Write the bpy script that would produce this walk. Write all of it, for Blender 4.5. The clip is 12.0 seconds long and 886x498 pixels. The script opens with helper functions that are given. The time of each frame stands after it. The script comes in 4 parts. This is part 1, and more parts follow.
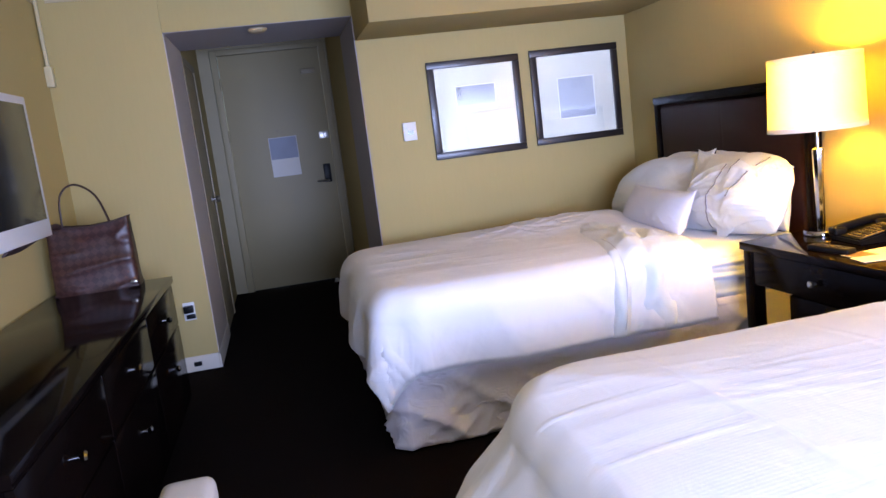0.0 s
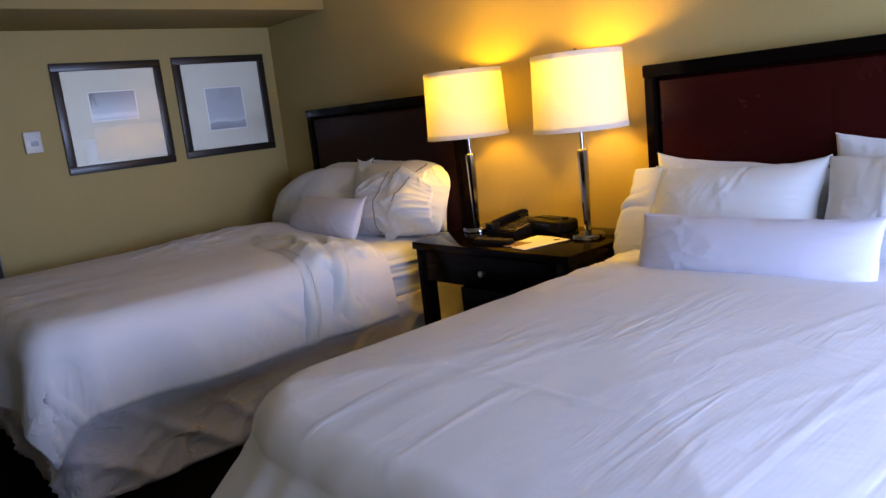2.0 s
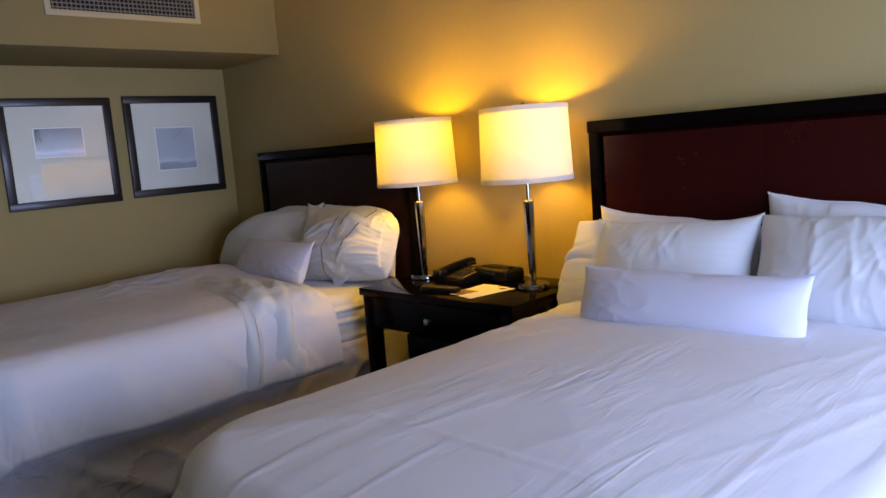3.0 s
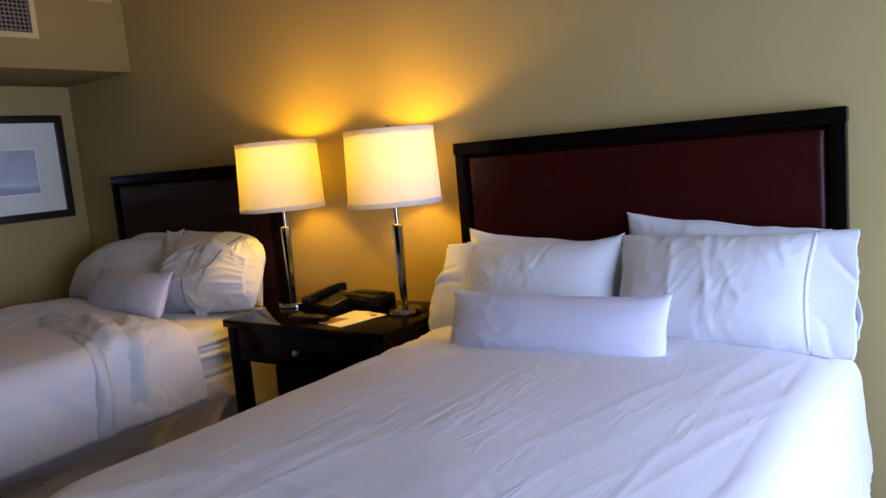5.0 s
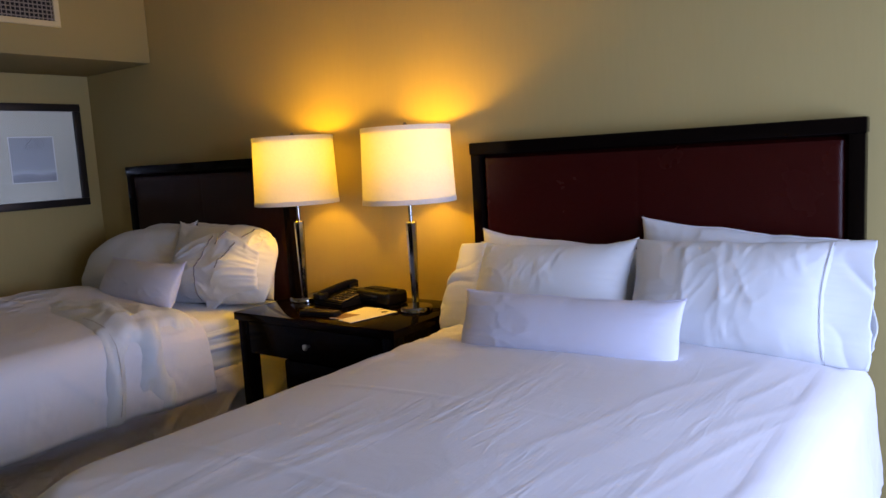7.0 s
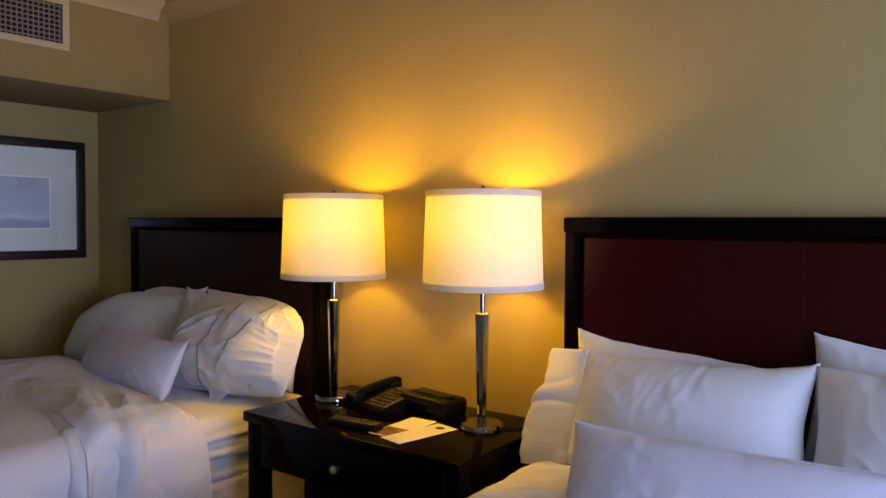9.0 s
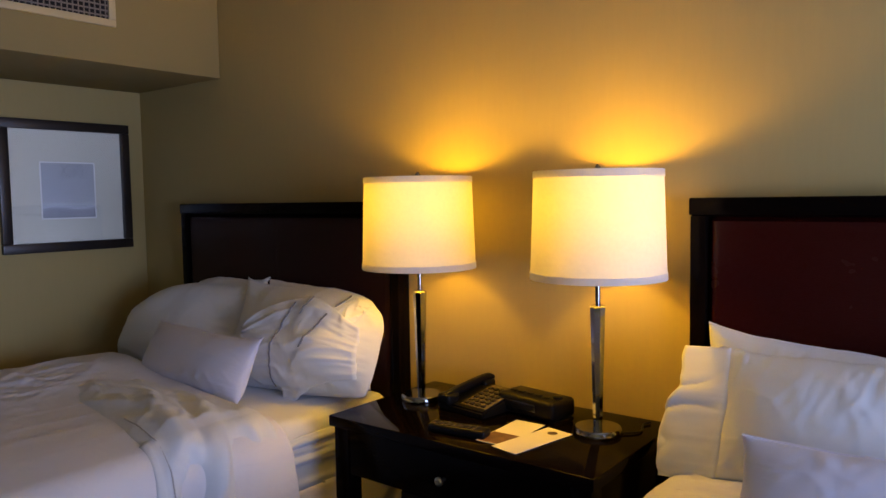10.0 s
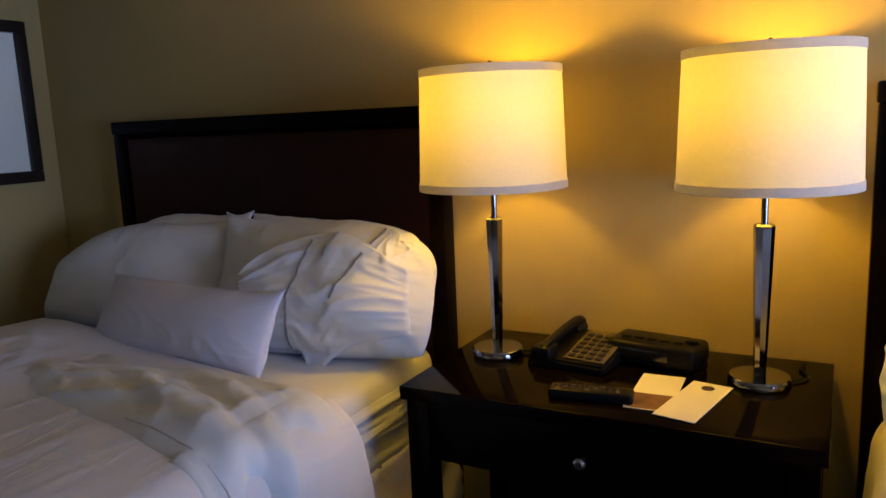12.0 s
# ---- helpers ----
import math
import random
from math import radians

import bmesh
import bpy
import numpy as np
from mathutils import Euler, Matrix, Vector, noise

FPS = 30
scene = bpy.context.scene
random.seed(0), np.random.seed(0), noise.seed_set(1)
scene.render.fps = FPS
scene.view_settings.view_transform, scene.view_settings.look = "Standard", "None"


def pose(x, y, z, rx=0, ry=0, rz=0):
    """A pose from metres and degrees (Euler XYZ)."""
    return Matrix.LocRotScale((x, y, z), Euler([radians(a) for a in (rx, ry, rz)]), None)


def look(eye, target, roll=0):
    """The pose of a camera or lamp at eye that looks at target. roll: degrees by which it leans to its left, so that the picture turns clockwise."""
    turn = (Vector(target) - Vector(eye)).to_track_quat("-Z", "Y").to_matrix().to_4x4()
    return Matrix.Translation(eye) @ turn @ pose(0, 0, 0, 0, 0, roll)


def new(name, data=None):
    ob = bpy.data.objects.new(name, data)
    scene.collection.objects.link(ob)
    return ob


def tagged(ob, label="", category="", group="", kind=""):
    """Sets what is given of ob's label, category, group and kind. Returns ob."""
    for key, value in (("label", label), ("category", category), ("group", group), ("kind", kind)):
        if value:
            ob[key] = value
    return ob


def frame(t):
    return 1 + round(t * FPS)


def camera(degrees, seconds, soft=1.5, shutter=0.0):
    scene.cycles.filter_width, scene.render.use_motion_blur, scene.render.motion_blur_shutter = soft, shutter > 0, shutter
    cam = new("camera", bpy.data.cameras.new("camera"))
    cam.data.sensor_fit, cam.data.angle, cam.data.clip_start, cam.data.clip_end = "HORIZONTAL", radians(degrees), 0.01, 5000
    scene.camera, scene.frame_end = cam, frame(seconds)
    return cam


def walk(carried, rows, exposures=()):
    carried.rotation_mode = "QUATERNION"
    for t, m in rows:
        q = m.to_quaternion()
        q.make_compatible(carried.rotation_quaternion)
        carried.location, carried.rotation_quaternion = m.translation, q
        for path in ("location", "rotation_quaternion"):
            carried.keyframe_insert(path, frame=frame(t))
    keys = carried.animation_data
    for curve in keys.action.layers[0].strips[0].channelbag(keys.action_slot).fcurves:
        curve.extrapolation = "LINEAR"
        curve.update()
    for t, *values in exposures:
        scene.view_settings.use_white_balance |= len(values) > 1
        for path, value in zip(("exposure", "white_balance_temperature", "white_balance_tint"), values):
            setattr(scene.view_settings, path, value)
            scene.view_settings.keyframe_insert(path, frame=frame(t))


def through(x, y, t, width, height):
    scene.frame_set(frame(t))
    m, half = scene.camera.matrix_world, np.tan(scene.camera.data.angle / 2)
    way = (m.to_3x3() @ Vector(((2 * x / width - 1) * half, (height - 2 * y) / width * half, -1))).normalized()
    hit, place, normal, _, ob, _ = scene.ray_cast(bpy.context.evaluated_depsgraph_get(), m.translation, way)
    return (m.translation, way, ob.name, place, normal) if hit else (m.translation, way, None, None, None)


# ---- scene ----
cam = camera(61.8, 12.0)

PATH = [
    (0, (4.927, -2.498, 1.352), (2.993, -2.1, 1.035), -7.1),
    (0.3, (4.911, -2.533, 1.423), (2.982, -2.086, 1.141), -9.2),
    (0.5, (4.855, -2.574, 1.406), (2.966, -1.994, 1.095), -8.5),
    (1, (4.785, -2.55, 1.291), (3.095, -1.519, 1.005), -9.7),
    (1.5, (4.745, -2.679, 1.302), (3.253, -1.405, 0.916), -7.7),
    (2, (4.739, -2.716, 1.309), (3.252, -1.432, 0.935), -6.3),
    (2.5, (4.767, -2.716, 1.334), (3.277, -1.413, 1.047), -5.3),
    (3, (4.77, -2.689, 1.322), (3.358, -1.298, 1.053), -4.5),
    (3.5, (4.795, -2.689, 1.364), (3.557, -1.149, 1.055), -4.8),
    (3.7, (4.788, -2.696, 1.348), (3.607, -1.11, 1.051), -5.0),
    (5.3, (4.741, -2.588, 1.352), (3.572, -0.984, 1.105), -5.0),
    (5.5, (4.733, -2.631, 1.371), (3.541, -1.041, 1.141), -5.6),
    (6, (4.739, -2.65, 1.352), (3.485, -1.114, 1.092), -4.2),
    (6.5, (4.762, -2.655, 1.334), (3.546, -1.087, 1.081), -4.3),
    (7, (4.74, -2.614, 1.338), (3.556, -1.022, 1.09), -3.3),
    (7.2, (4.725, -2.627, 1.362), (3.519, -1.045, 1.151), -3.0),
    (8.8, (4.216, -2.276, 1.401), (3.026, -0.673, 1.275), -2.0),
    (9, (4.136, -2.195, 1.365), (2.930, -0.601, 1.294), 0.3),
    (9.2, (4.049, -2.181, 1.407), (2.845, -0.585, 1.351), 0.6),
    (9.5, (3.973, -2.146, 1.41), (2.705, -0.602, 1.315), -0.4),
    (10, (3.771, -2.177, 1.398), (2.539, -0.608, 1.258), -0.9),
    (10.5, (3.577, -2.145, 1.349), (2.508, -0.464, 1.172), -1.6),
    (11, (3.377, -2.104, 1.356), (2.388, -0.371, 1.213), -2.2),
    (11.5, (3.171, -2.071, 1.36), (2.081, -0.407, 1.149), 0.5),
    (12, (2.959, -2.026, 1.335), (2.015, -0.295, 0.996), -2.4),
]

# exposure follows the clip's own camera
EXPOSURES = [(0.0, 1.1, 6200, 17), (0.5, 0.8, 6200, 16), (1.0, 0.08, 6300, 13), (1.5, -0.27, 6300, 12), (2.5, -0.52, 6400, 12), (3.5, -0.67, 6400, 12),
             (6.5, -0.82, 6450, 12), (9.5, -0.8, 6350, 15), (10.5, -0.85, 6200, 14.5), (12.0, -0.92, 5800, 12)]
walk(cam, [(t, look(e, g, r)) for t, e, g, r in PATH], EXPOSURES)

# ---- light ----
world = bpy.data.worlds.new("sky")
scene.world = world
world.use_nodes = True
sky = world.node_tree.nodes.new("ShaderNodeTexSky")
sky.sky_type, sky.sun_disc = "NISHITA", False
sky.sun_elevation, sky.sun_rotation = radians(35), radians(200)
world.node_tree.links.new(sky.outputs[0], world.node_tree.nodes["Background"].inputs[0])
world.node_tree.nodes["Background"].inputs[1].default_value = 0.08

WINDOW = dict(x=6.05, y0=-2.6, y1=-0.1, z0=0.52, z1=1.72)
day = bpy.data.lights.new("window_daylight", "AREA")
day.shape, day.size, day.size_y = "RECTANGLE", 2.4, 1.1
day.energy, day.color = 154, (0.495, 0.61, 1.0)
day.spread = radians(165)
day_ob = new("window_daylight", day)
day_ob.matrix_world = look((6.02, -1.35, 1.12), (0, -1.35, 0.1))

LAMPS = [(2.143, -0.237), (2.807, -0.227)]
NS_TOP = 0.70
for lx, ly in LAMPS:
    bulb = bpy.data.lights.new("lamp_bulb", "POINT")
    bulb.energy, bulb.color, bulb.shadow_soft_size = 17, (1.0, 0.52, 0.012), 0.035
    new("lamp_bulb", bulb).location = (lx, ly, NS_TOP + 0.68)


# ---- materials ----
def nodes_of(name):
    m = bpy.data.materials.new(name)
    m.use_nodes = True
    return m, m.node_tree.nodes, m.node_tree.links


def material(name, color, rough=0.6, metal=0.0, vary=0.12, scale=6.0, fine=0.0, fine_scale=200.0, bump=0.0,
             bump_scale=80.0, stretch=(1, 1, 1), coat=0.0, sheen=0.0, spec=0.5, rough_vary=0.08):
    """A surface with slow colour variation, fine grain, uneven gloss and relief."""
    m, n, l = nodes_of(name)
    b = n["Principled BSDF"]
    b.inputs["Roughness"].default_value, b.inputs["Metallic"].default_value = rough, metal
    b.inputs["Coat Weight"].default_value, b.inputs["Coat Roughness"].default_value = coat, 0.08
    b.inputs["Sheen Weight"].default_value = sheen
    b.inputs["Specular IOR Level"].default_value = spec
    co = n.new("ShaderNodeTexCoord")
    mp = n.new("ShaderNodeMapping")
    mp.inputs["Scale"].default_value = stretch
    l.new(co.outputs["Object"], mp.inputs["Vector"])
    big = n.new("ShaderNodeTexNoise")
    big.inputs["Scale"].default_value, big.inputs["Detail"].default_value = scale, 5
    l.new(mp.outputs[0], big.inputs["Vector"])
    small = n.new("ShaderNodeTexNoise")
    small.inputs["Scale"].default_value, small.inputs["Detail"].default_value = fine_scale, 3
    l.new(mp.outputs[0], small.inputs["Vector"])
    ramp = n.new("ShaderNodeMapRange")
    ramp.inputs["To Min"].default_value, ramp.inputs["To Max"].default_value = 1 - vary, 1 + vary
    l.new(big.outputs["Fac"], ramp.inputs["Value"])
    ramp2 = n.new("ShaderNodeMapRange")
    ramp2.inputs["To Min"].default_value, ramp2.inputs["To Max"].default_value = 1 - fine, 1 + fine
    l.new(small.outputs["Fac"], ramp2.inputs["Value"])
    mul = n.new("ShaderNodeMath")
    mul.operation = "MULTIPLY"
    l.new(ramp.outputs[0], mul.inputs[0])
    l.new(ramp2.outputs[0], mul.inputs[1])
    vec = n.new("ShaderNodeVectorMath")
    vec.operation = "SCALE"
    vec.inputs[0].default_value = color
    l.new(mul.outputs[0], vec.inputs["Scale"])
    l.new(vec.outputs[0], b.inputs["Base Color"])
    rr = n.new("ShaderNodeMapRange")
    rr.inputs["To Min"].default_value = max(0.0, rough - rough_vary)
    rr.inputs["To Max"].default_value = min(1.0, rough + rough_vary)
    l.new(big.outputs["Fac"], rr.inputs["Value"])
    l.new(rr.outputs[0], b.inputs["Roughness"])
    if bump:
        t = n.new("ShaderNodeTexNoise")
        t.inputs["Scale"].default_value, t.inputs["Detail"].default_value = bump_scale, 4
        l.new(mp.outputs[0], t.inputs["Vector"])
        bp = n.new("ShaderNodeBump")
        bp.inputs["Strength"].default_value, bp.inputs["Distance"].default_value = bump, 0.004
        l.new(t.outputs["Fac"], bp.inputs["Height"])
        l.new(bp.outputs[0], b.inputs["Normal"])
    return m


def linen(name, color, stripe=0.0, stripe_scale=60.0, crease=0.35, crease_scale=9.0, wrinkle=0.0):
    """White cotton: soft creases, a fine weave and, if wanted, a woven stripe."""
    m, n, l = nodes_of(name)
    b = n["Principled BSDF"]
    b.inputs["Roughness"].default_value = 0.85
    b.inputs["Sheen Weight"].default_value = 0.1
    b.inputs["Specular IOR Level"].default_value = 0.25
    co = n.new("ShaderNodeTexCoord")
    big = n.new("ShaderNodeTexNoise")
    big.inputs["Scale"].default_value, big.inputs["Detail"].default_value = 3.0, 4
    l.new(co.outputs["Object"], big.inputs["Vector"])
    ramp = n.new("ShaderNodeMapRange")
    ramp.inputs["To Min"].default_value, ramp.inputs["To Max"].default_value = 0.94, 1.04
    l.new(big.outputs["Fac"], ramp.inputs["Value"])
    vec = n.new("ShaderNodeVectorMath")
    vec.operation = "SCALE"
    vec.inputs[0].default_value = color
    l.new(ramp.outputs[0], vec.inputs["Scale"])
    l.new(vec.outputs[0], b.inputs["Base Color"])
    cr = n.new("ShaderNodeTexNoise")
    cr.inputs["Scale"].default_value, cr.inputs["Detail"].default_value = crease_scale, 6
    cr.inputs["Distortion"].default_value = 1.2
    l.new(co.outputs["Object"], cr.inputs["Vector"])
    b1 = n.new("ShaderNodeBump")
    b1.inputs["Strength"].default_value, b1.inputs["Distance"].default_value = crease, 0.012
    l.new(cr.outputs["Fac"], b1.inputs["Height"])
    wv = n.new("ShaderNodeTexNoise")
    wv.inputs["Scale"].default_value, wv.inputs["Detail"].default_value = 420, 2
    l.new(co.outputs["Object"], wv.inputs["Vector"])
    b2 = n.new("ShaderNodeBump")
    b2.inputs["Strength"].default_value, b2.inputs["Distance"].default_value = 0.12, 0.001
    l.new(wv.outputs["Fac"], b2.inputs["Height"])
    l.new(b1.outputs[0], b2.inputs["Normal"])
    last = b2
    if wrinkle:
        # thin long wrinkles, mostly along the cloth's length, that come and go in patches
        for turn, across, along, seed in ((0.12, 11.0, 1.5, 0.0), (-0.35, 16.0, 2.6, 7.3)):
            mp = n.new("ShaderNodeMapping")
            mp.inputs["Rotation"].default_value = (0, 0, turn)
            mp.inputs["Location"].default_value = (seed, seed, 0)
            mp.inputs["Scale"].default_value = (across, along, across * 0.5)
            l.new(co.outputs["Object"], mp.inputs["Vector"])
            cr2 = n.new("ShaderNodeTexNoise")
            cr2.inputs["Scale"].default_value, cr2.inputs["Detail"].default_value = 1.0, 2.5
            cr2.inputs["Distortion"].default_value = 0.5
            l.new(mp.outputs[0], cr2.inputs["Vector"])
            ab = n.new("ShaderNodeMath")
            ab.operation = "SUBTRACT"
            ab.inputs[1].default_value = 0.5
            l.new(cr2.outputs["Fac"], ab.inputs[0])
            ab2 = n.new("ShaderNodeMath")
            ab2.operation = "ABSOLUTE"
            l.new(ab.outputs[0], ab2.inputs[0])
            crest = n.new("ShaderNodeMapRange")
            crest.interpolation_type = "SMOOTHSTEP"
            crest.inputs["From Max"].default_value = 0.07
            crest.inputs["To Min"].default_value, crest.inputs["To Max"].default_value = 1.0, 0.0
            l.new(ab2.outputs[0], crest.inputs["Value"])
            where = n.new("ShaderNodeTexNoise")
            where.inputs["Scale"].default_value, where.inputs["Detail"].default_value = 2.3, 2
            off = n.new("ShaderNodeVectorMath")
            off.inputs[1].default_value = (seed * 3, 4.0, seed)
            l.new(co.outputs["Object"], off.inputs[0])
            l.new(off.outputs[0], where.inputs["Vector"])
            some = n.new("ShaderNodeMapRange")
            some.inputs["From Min"].default_value, some.inputs["From Max"].default_value = 0.52, 0.74
            l.new(where.outputs["Fac"], some.inputs["Value"])
            both = n.new("ShaderNodeMath")
            both.operation = "MULTIPLY"
            l.new(crest.outputs[0], both.inputs[0])
            l.new(some.outputs[0], both.inputs[1])
            b4 = n.new("ShaderNodeBump")
            b4.inputs["Strength"].default_value, b4.inputs["Distance"].default_value = wrinkle, 0.008
            l.new(both.outputs[0], b4.inputs["Height"])
            l.new(last.outputs[0], b4.inputs["Normal"])
            last = b4
    if stripe:
        w = n.new("ShaderNodeTexWave")
        w.bands_direction = "X"
        w.inputs["Scale"].default_value, w.inputs["Distortion"].default_value = stripe_scale, 0.3
        l.new(co.outputs["Object"], w.inputs["Vector"])
        b3 = n.new("ShaderNodeBump")
        b3.inputs["Strength"].default_value, b3.inputs["Distance"].default_value = stripe, 0.0015
        l.new(w.outputs["Fac"], b3.inputs["Height"])
        l.new(last.outputs[0], b3.inputs["Normal"])
        last = b3
    l.new(last.outputs[0], b.inputs["Normal"])
    return m


def shade_fabric(name, color, through=0.55):
    """Lampshade cloth that lets light through."""
    m, n, l = nodes_of(name)
    out = n["Material Output"]
    n.remove(n["Principled BSDF"])
    d, t, mix = n.new("ShaderNodeBsdfDiffuse"), n.new("ShaderNodeBsdfTranslucent"), n.new("ShaderNodeMixShader")
    co, w = n.new("ShaderNodeTexCoord"), n.new("ShaderNodeTexNoise")
    w.inputs["Scale"].default_value = 90
    l.new(co.outputs["Object"], w.inputs["Vector"])
    r = n.new("ShaderNodeMapRange")
    r.inputs["To Min"].default_value, r.inputs["To Max"].default_value = 0.93, 1.03
    l.new(w.outputs["Fac"], r.inputs["Value"])
    v = n.new("ShaderNodeVectorMath")
    v.operation = "SCALE"
    v.inputs[0].default_value = color
    l.new(r.outputs[0], v.inputs["Scale"])
    l.new(v.outputs[0], d.inputs["Color"])
    l.new(v.outputs[0], t.inputs["Color"])
    mix.inputs[0].default_value = through
    l.new(d.outputs[0], mix.inputs[1])
    l.new(t.outputs[0], mix.inputs[2])
    l.new(mix.outputs[0], out.inputs["Surface"])
    return m


def glass(name):
    m, n, l = nodes_of(name)
    b = n["Principled BSDF"]
    b.inputs["Base Color"].default_value = (0.97, 0.98, 0.98, 1)
    b.inputs["Roughness"].default_value, b.inputs["IOR"].default_value = 0.01, 1.55
    b.inputs["Transmission Weight"].default_value = 1.0
    return m


def checked_leather(name):
    """Brown coated canvas with a fine lattice of lighter lines."""
    m, n, l = nodes_of(name)
    b = n["Principled BSDF"]
    b.inputs["Roughness"].default_value = 0.42
    co = n.new("ShaderNodeTexCoord")
    mp = n.new("ShaderNodeMapping")
    mp.inputs["Rotation"].default_value = (radians(45), 0, 0)
    l.new(co.outputs["Object"], mp.inputs["Vector"])
    ch = n.new("ShaderNodeTexChecker")
    ch.inputs["Scale"].default_value = 34
    ch.inputs["Color1"].default_value, ch.inputs["Color2"].default_value = (0.048, 0.017, 0.012, 1), (0.074, 0.030, 0.022, 1)
    l.new(mp.outputs[0], ch.inputs["Vector"])
    no = n.new("ShaderNodeTexNoise")
    no.inputs["Scale"].default_value = 7
    l.new(co.outputs["Object"], no.inputs["Vector"])
    mx = n.new("ShaderNodeMixRGB")
    mx.blend_type = "MULTIPLY"
    mx.inputs["Fac"].default_value = 0.4
    l.new(ch.outputs["Color"], mx.inputs["Color1"])
    l.new(no.outputs["Color"], mx.inputs["Color2"])
    l.new(mx.outputs[0], b.inputs["Base Color"])
    return m


def print_ink(name, top, bottom, low):
    """A soft grey photograph: pale sky shading into a darker band of ground."""
    m, n, l = nodes_of(name)
    b = n["Principled BSDF"]
    b.inputs["Roughness"].default_value = 0.7
    co, sep = n.new("ShaderNodeTexCoord"), n.new("ShaderNodeSeparateXYZ")
    l.new(co.outputs["Generated"], sep.inputs[0])
    no = n.new("ShaderNodeTexNoise")
    no.inputs["Scale"].default_value, no.inputs["Detail"].default_value = 9, 8
    l.new(co.outputs["Object"], no.inputs["Vector"])
    ad = n.new("ShaderNodeMath")
    ad.operation = "MULTIPLY_ADD"
    ad.inputs[1].default_value, ad.inputs[2].default_value = 0.16, -0.08
    l.new(no.outputs["Fac"], ad.inputs[0])
    su = n.new("ShaderNodeMath")
    l.new(sep.outputs["Z"], su.inputs[0])
    l.new(ad.outputs[0], su.inputs[1])
    cr = n.new("ShaderNodeValToRGB")
    e = cr.color_ramp.elements
    e[0].position, e[0].color = 0.0, (low, low, low, 1)
    e[1].position, e[1].color = 1.0, (top, top, top * 0.98, 1)
    for p, c in ((0.15, low * 1.25), (0.19, bottom * 1.25), (0.3, bottom)):
        x = e.new(p)
        x.color = (c, c, c, 1)
    l.new(su.outputs[0], cr.inputs[0])
    l.new(cr.outputs[0], b.inputs["Base Color"])
    return m


M_WALL = material("wall_paper", (0.475, 0.377, 0.152), 0.72, vary=0.05, scale=2.2, fine=0.03, fine_scale=60, bump=0.12, bump_scale=140, stretch=(1, 1, 0.12), spec=0.3)
# wall colour taken darker: the soffit's shade is painted in
M_SOFFIT_SHADED = material("shaded_soffit_paint", (0.315, 0.245, 0.094), 0.7, vary=0.04, scale=2.5, fine=0.03, bump=0.08, bump_scale=260, spec=0.3)
M_CEIL = material("ceiling_paint", (0.47, 0.42, 0.30), 0.8, vary=0.03, scale=2.0, bump=0.15, bump_scale=180)
M_TRIM = material("cream_trim_paint", (0.50, 0.395, 0.22), 0.45, vary=0.05, scale=4, bump=0.05, bump_scale=90)
M_BASE = material("baseboard_paint", (0.58, 0.55, 0.47), 0.45, vary=0.08, scale=5, bump=0.05, bump_scale=90)
M_CARPET = material("dark_carpet", (0.007, 0.0045, 0.0038), 0.95, vary=0.35, scale=5, fine=0.5, fine_scale=240, bump=0.9, bump_scale=320, spec=0.05)
M_WOOD = material("espresso_wood", (0.004, 0.0024, 0.002), 0.13, vary=0.35, scale=5, fine=0.25, fine_scale=60, bump=0.03, bump_scale=50, stretch=(0.6, 6, 6), rough_vary=0.03, spec=0.04)
M_WOOD_V = material("espresso_wood_upright", (0.004, 0.0024, 0.002), 0.2, vary=0.35, scale=5, fine=0.25, fine_scale=60, bump=0.03, bump_scale=50, stretch=(6, 6, 0.6), spec=0.05)
M_LACQUER = material("black_brown_lacquer", (0.004, 0.0024, 0.002), 0.08, vary=0.3, scale=4, rough_vary=0.02, spec=0.045)
M_LEATHER = material("oxblood_leather", (0.034, 0.0034, 0.0028), 0.26, spec=0.17, vary=0.18, scale=3, fine=0.12, fine_scale=160, bump=0.25, bump_scale=240)
# same leather for the first headboard, its shade put into the colour
M_LEATHER_SHADED = material("shaded_oxblood_leather", (0.021, 0.0060, 0.0050), 0.42, spec=0.15, vary=0.18, scale=3, fine=0.12, fine_scale=160, bump=0.25, bump_scale=240)
M_LINEN = linen("white_cotton", (0.755, 0.785, 0.81), crease=0.14)
M_DUVET = linen("duvet_cotton", (0.765, 0.755, 0.79), stripe=0.06, stripe_scale=28, crease=0.16, crease_scale=7.0, wrinkle=0.13)
M_BOLSTER = linen("lavender_white_cotton", (0.70, 0.71, 0.83), crease=0.16)
M_QUILT = linen("plain_duvet_cotton", (0.765, 0.765, 0.805), crease=0.22, crease_scale=7.0, wrinkle=0.2)
M_SKIRT = linen("bed_skirt_cotton", (0.75, 0.725, 0.79), crease=0.4, crease_scale=8, wrinkle=0.8)
M_SEAM = material("grey_stitching", (0.22, 0.22, 0.23), 0.9)
M_SEAM_PALE = material("pale_grey_stitching", (0.55, 0.55, 0.56), 0.9)
M_CHROME = material("polished_chrome", (0.32, 0.32, 0.325), 0.09, metal=1.0, vary=0.03, rough_vary=0.04)
M_NICKEL = material("satin_nickel", (0.50, 0.48, 0.44), 0.3, metal=1.0, vary=0.06)
M_SHADE = shade_fabric("cream_shade_cloth", (0.88, 0.85, 0.70), 0.16)
M_BAND = shade_fabric("white_shade_trim", (0.88, 0.87, 0.86), 0.5)
M_BLACK = material("black_plastic", (0.007, 0.007, 0.0075), 0.36, vary=0.15, bump=0.06, bump_scale=300, spec=0.14)
M_KEYS = material("grey_keys", (0.03, 0.027, 0.024), 0.6, vary=0.1, spec=0.2)
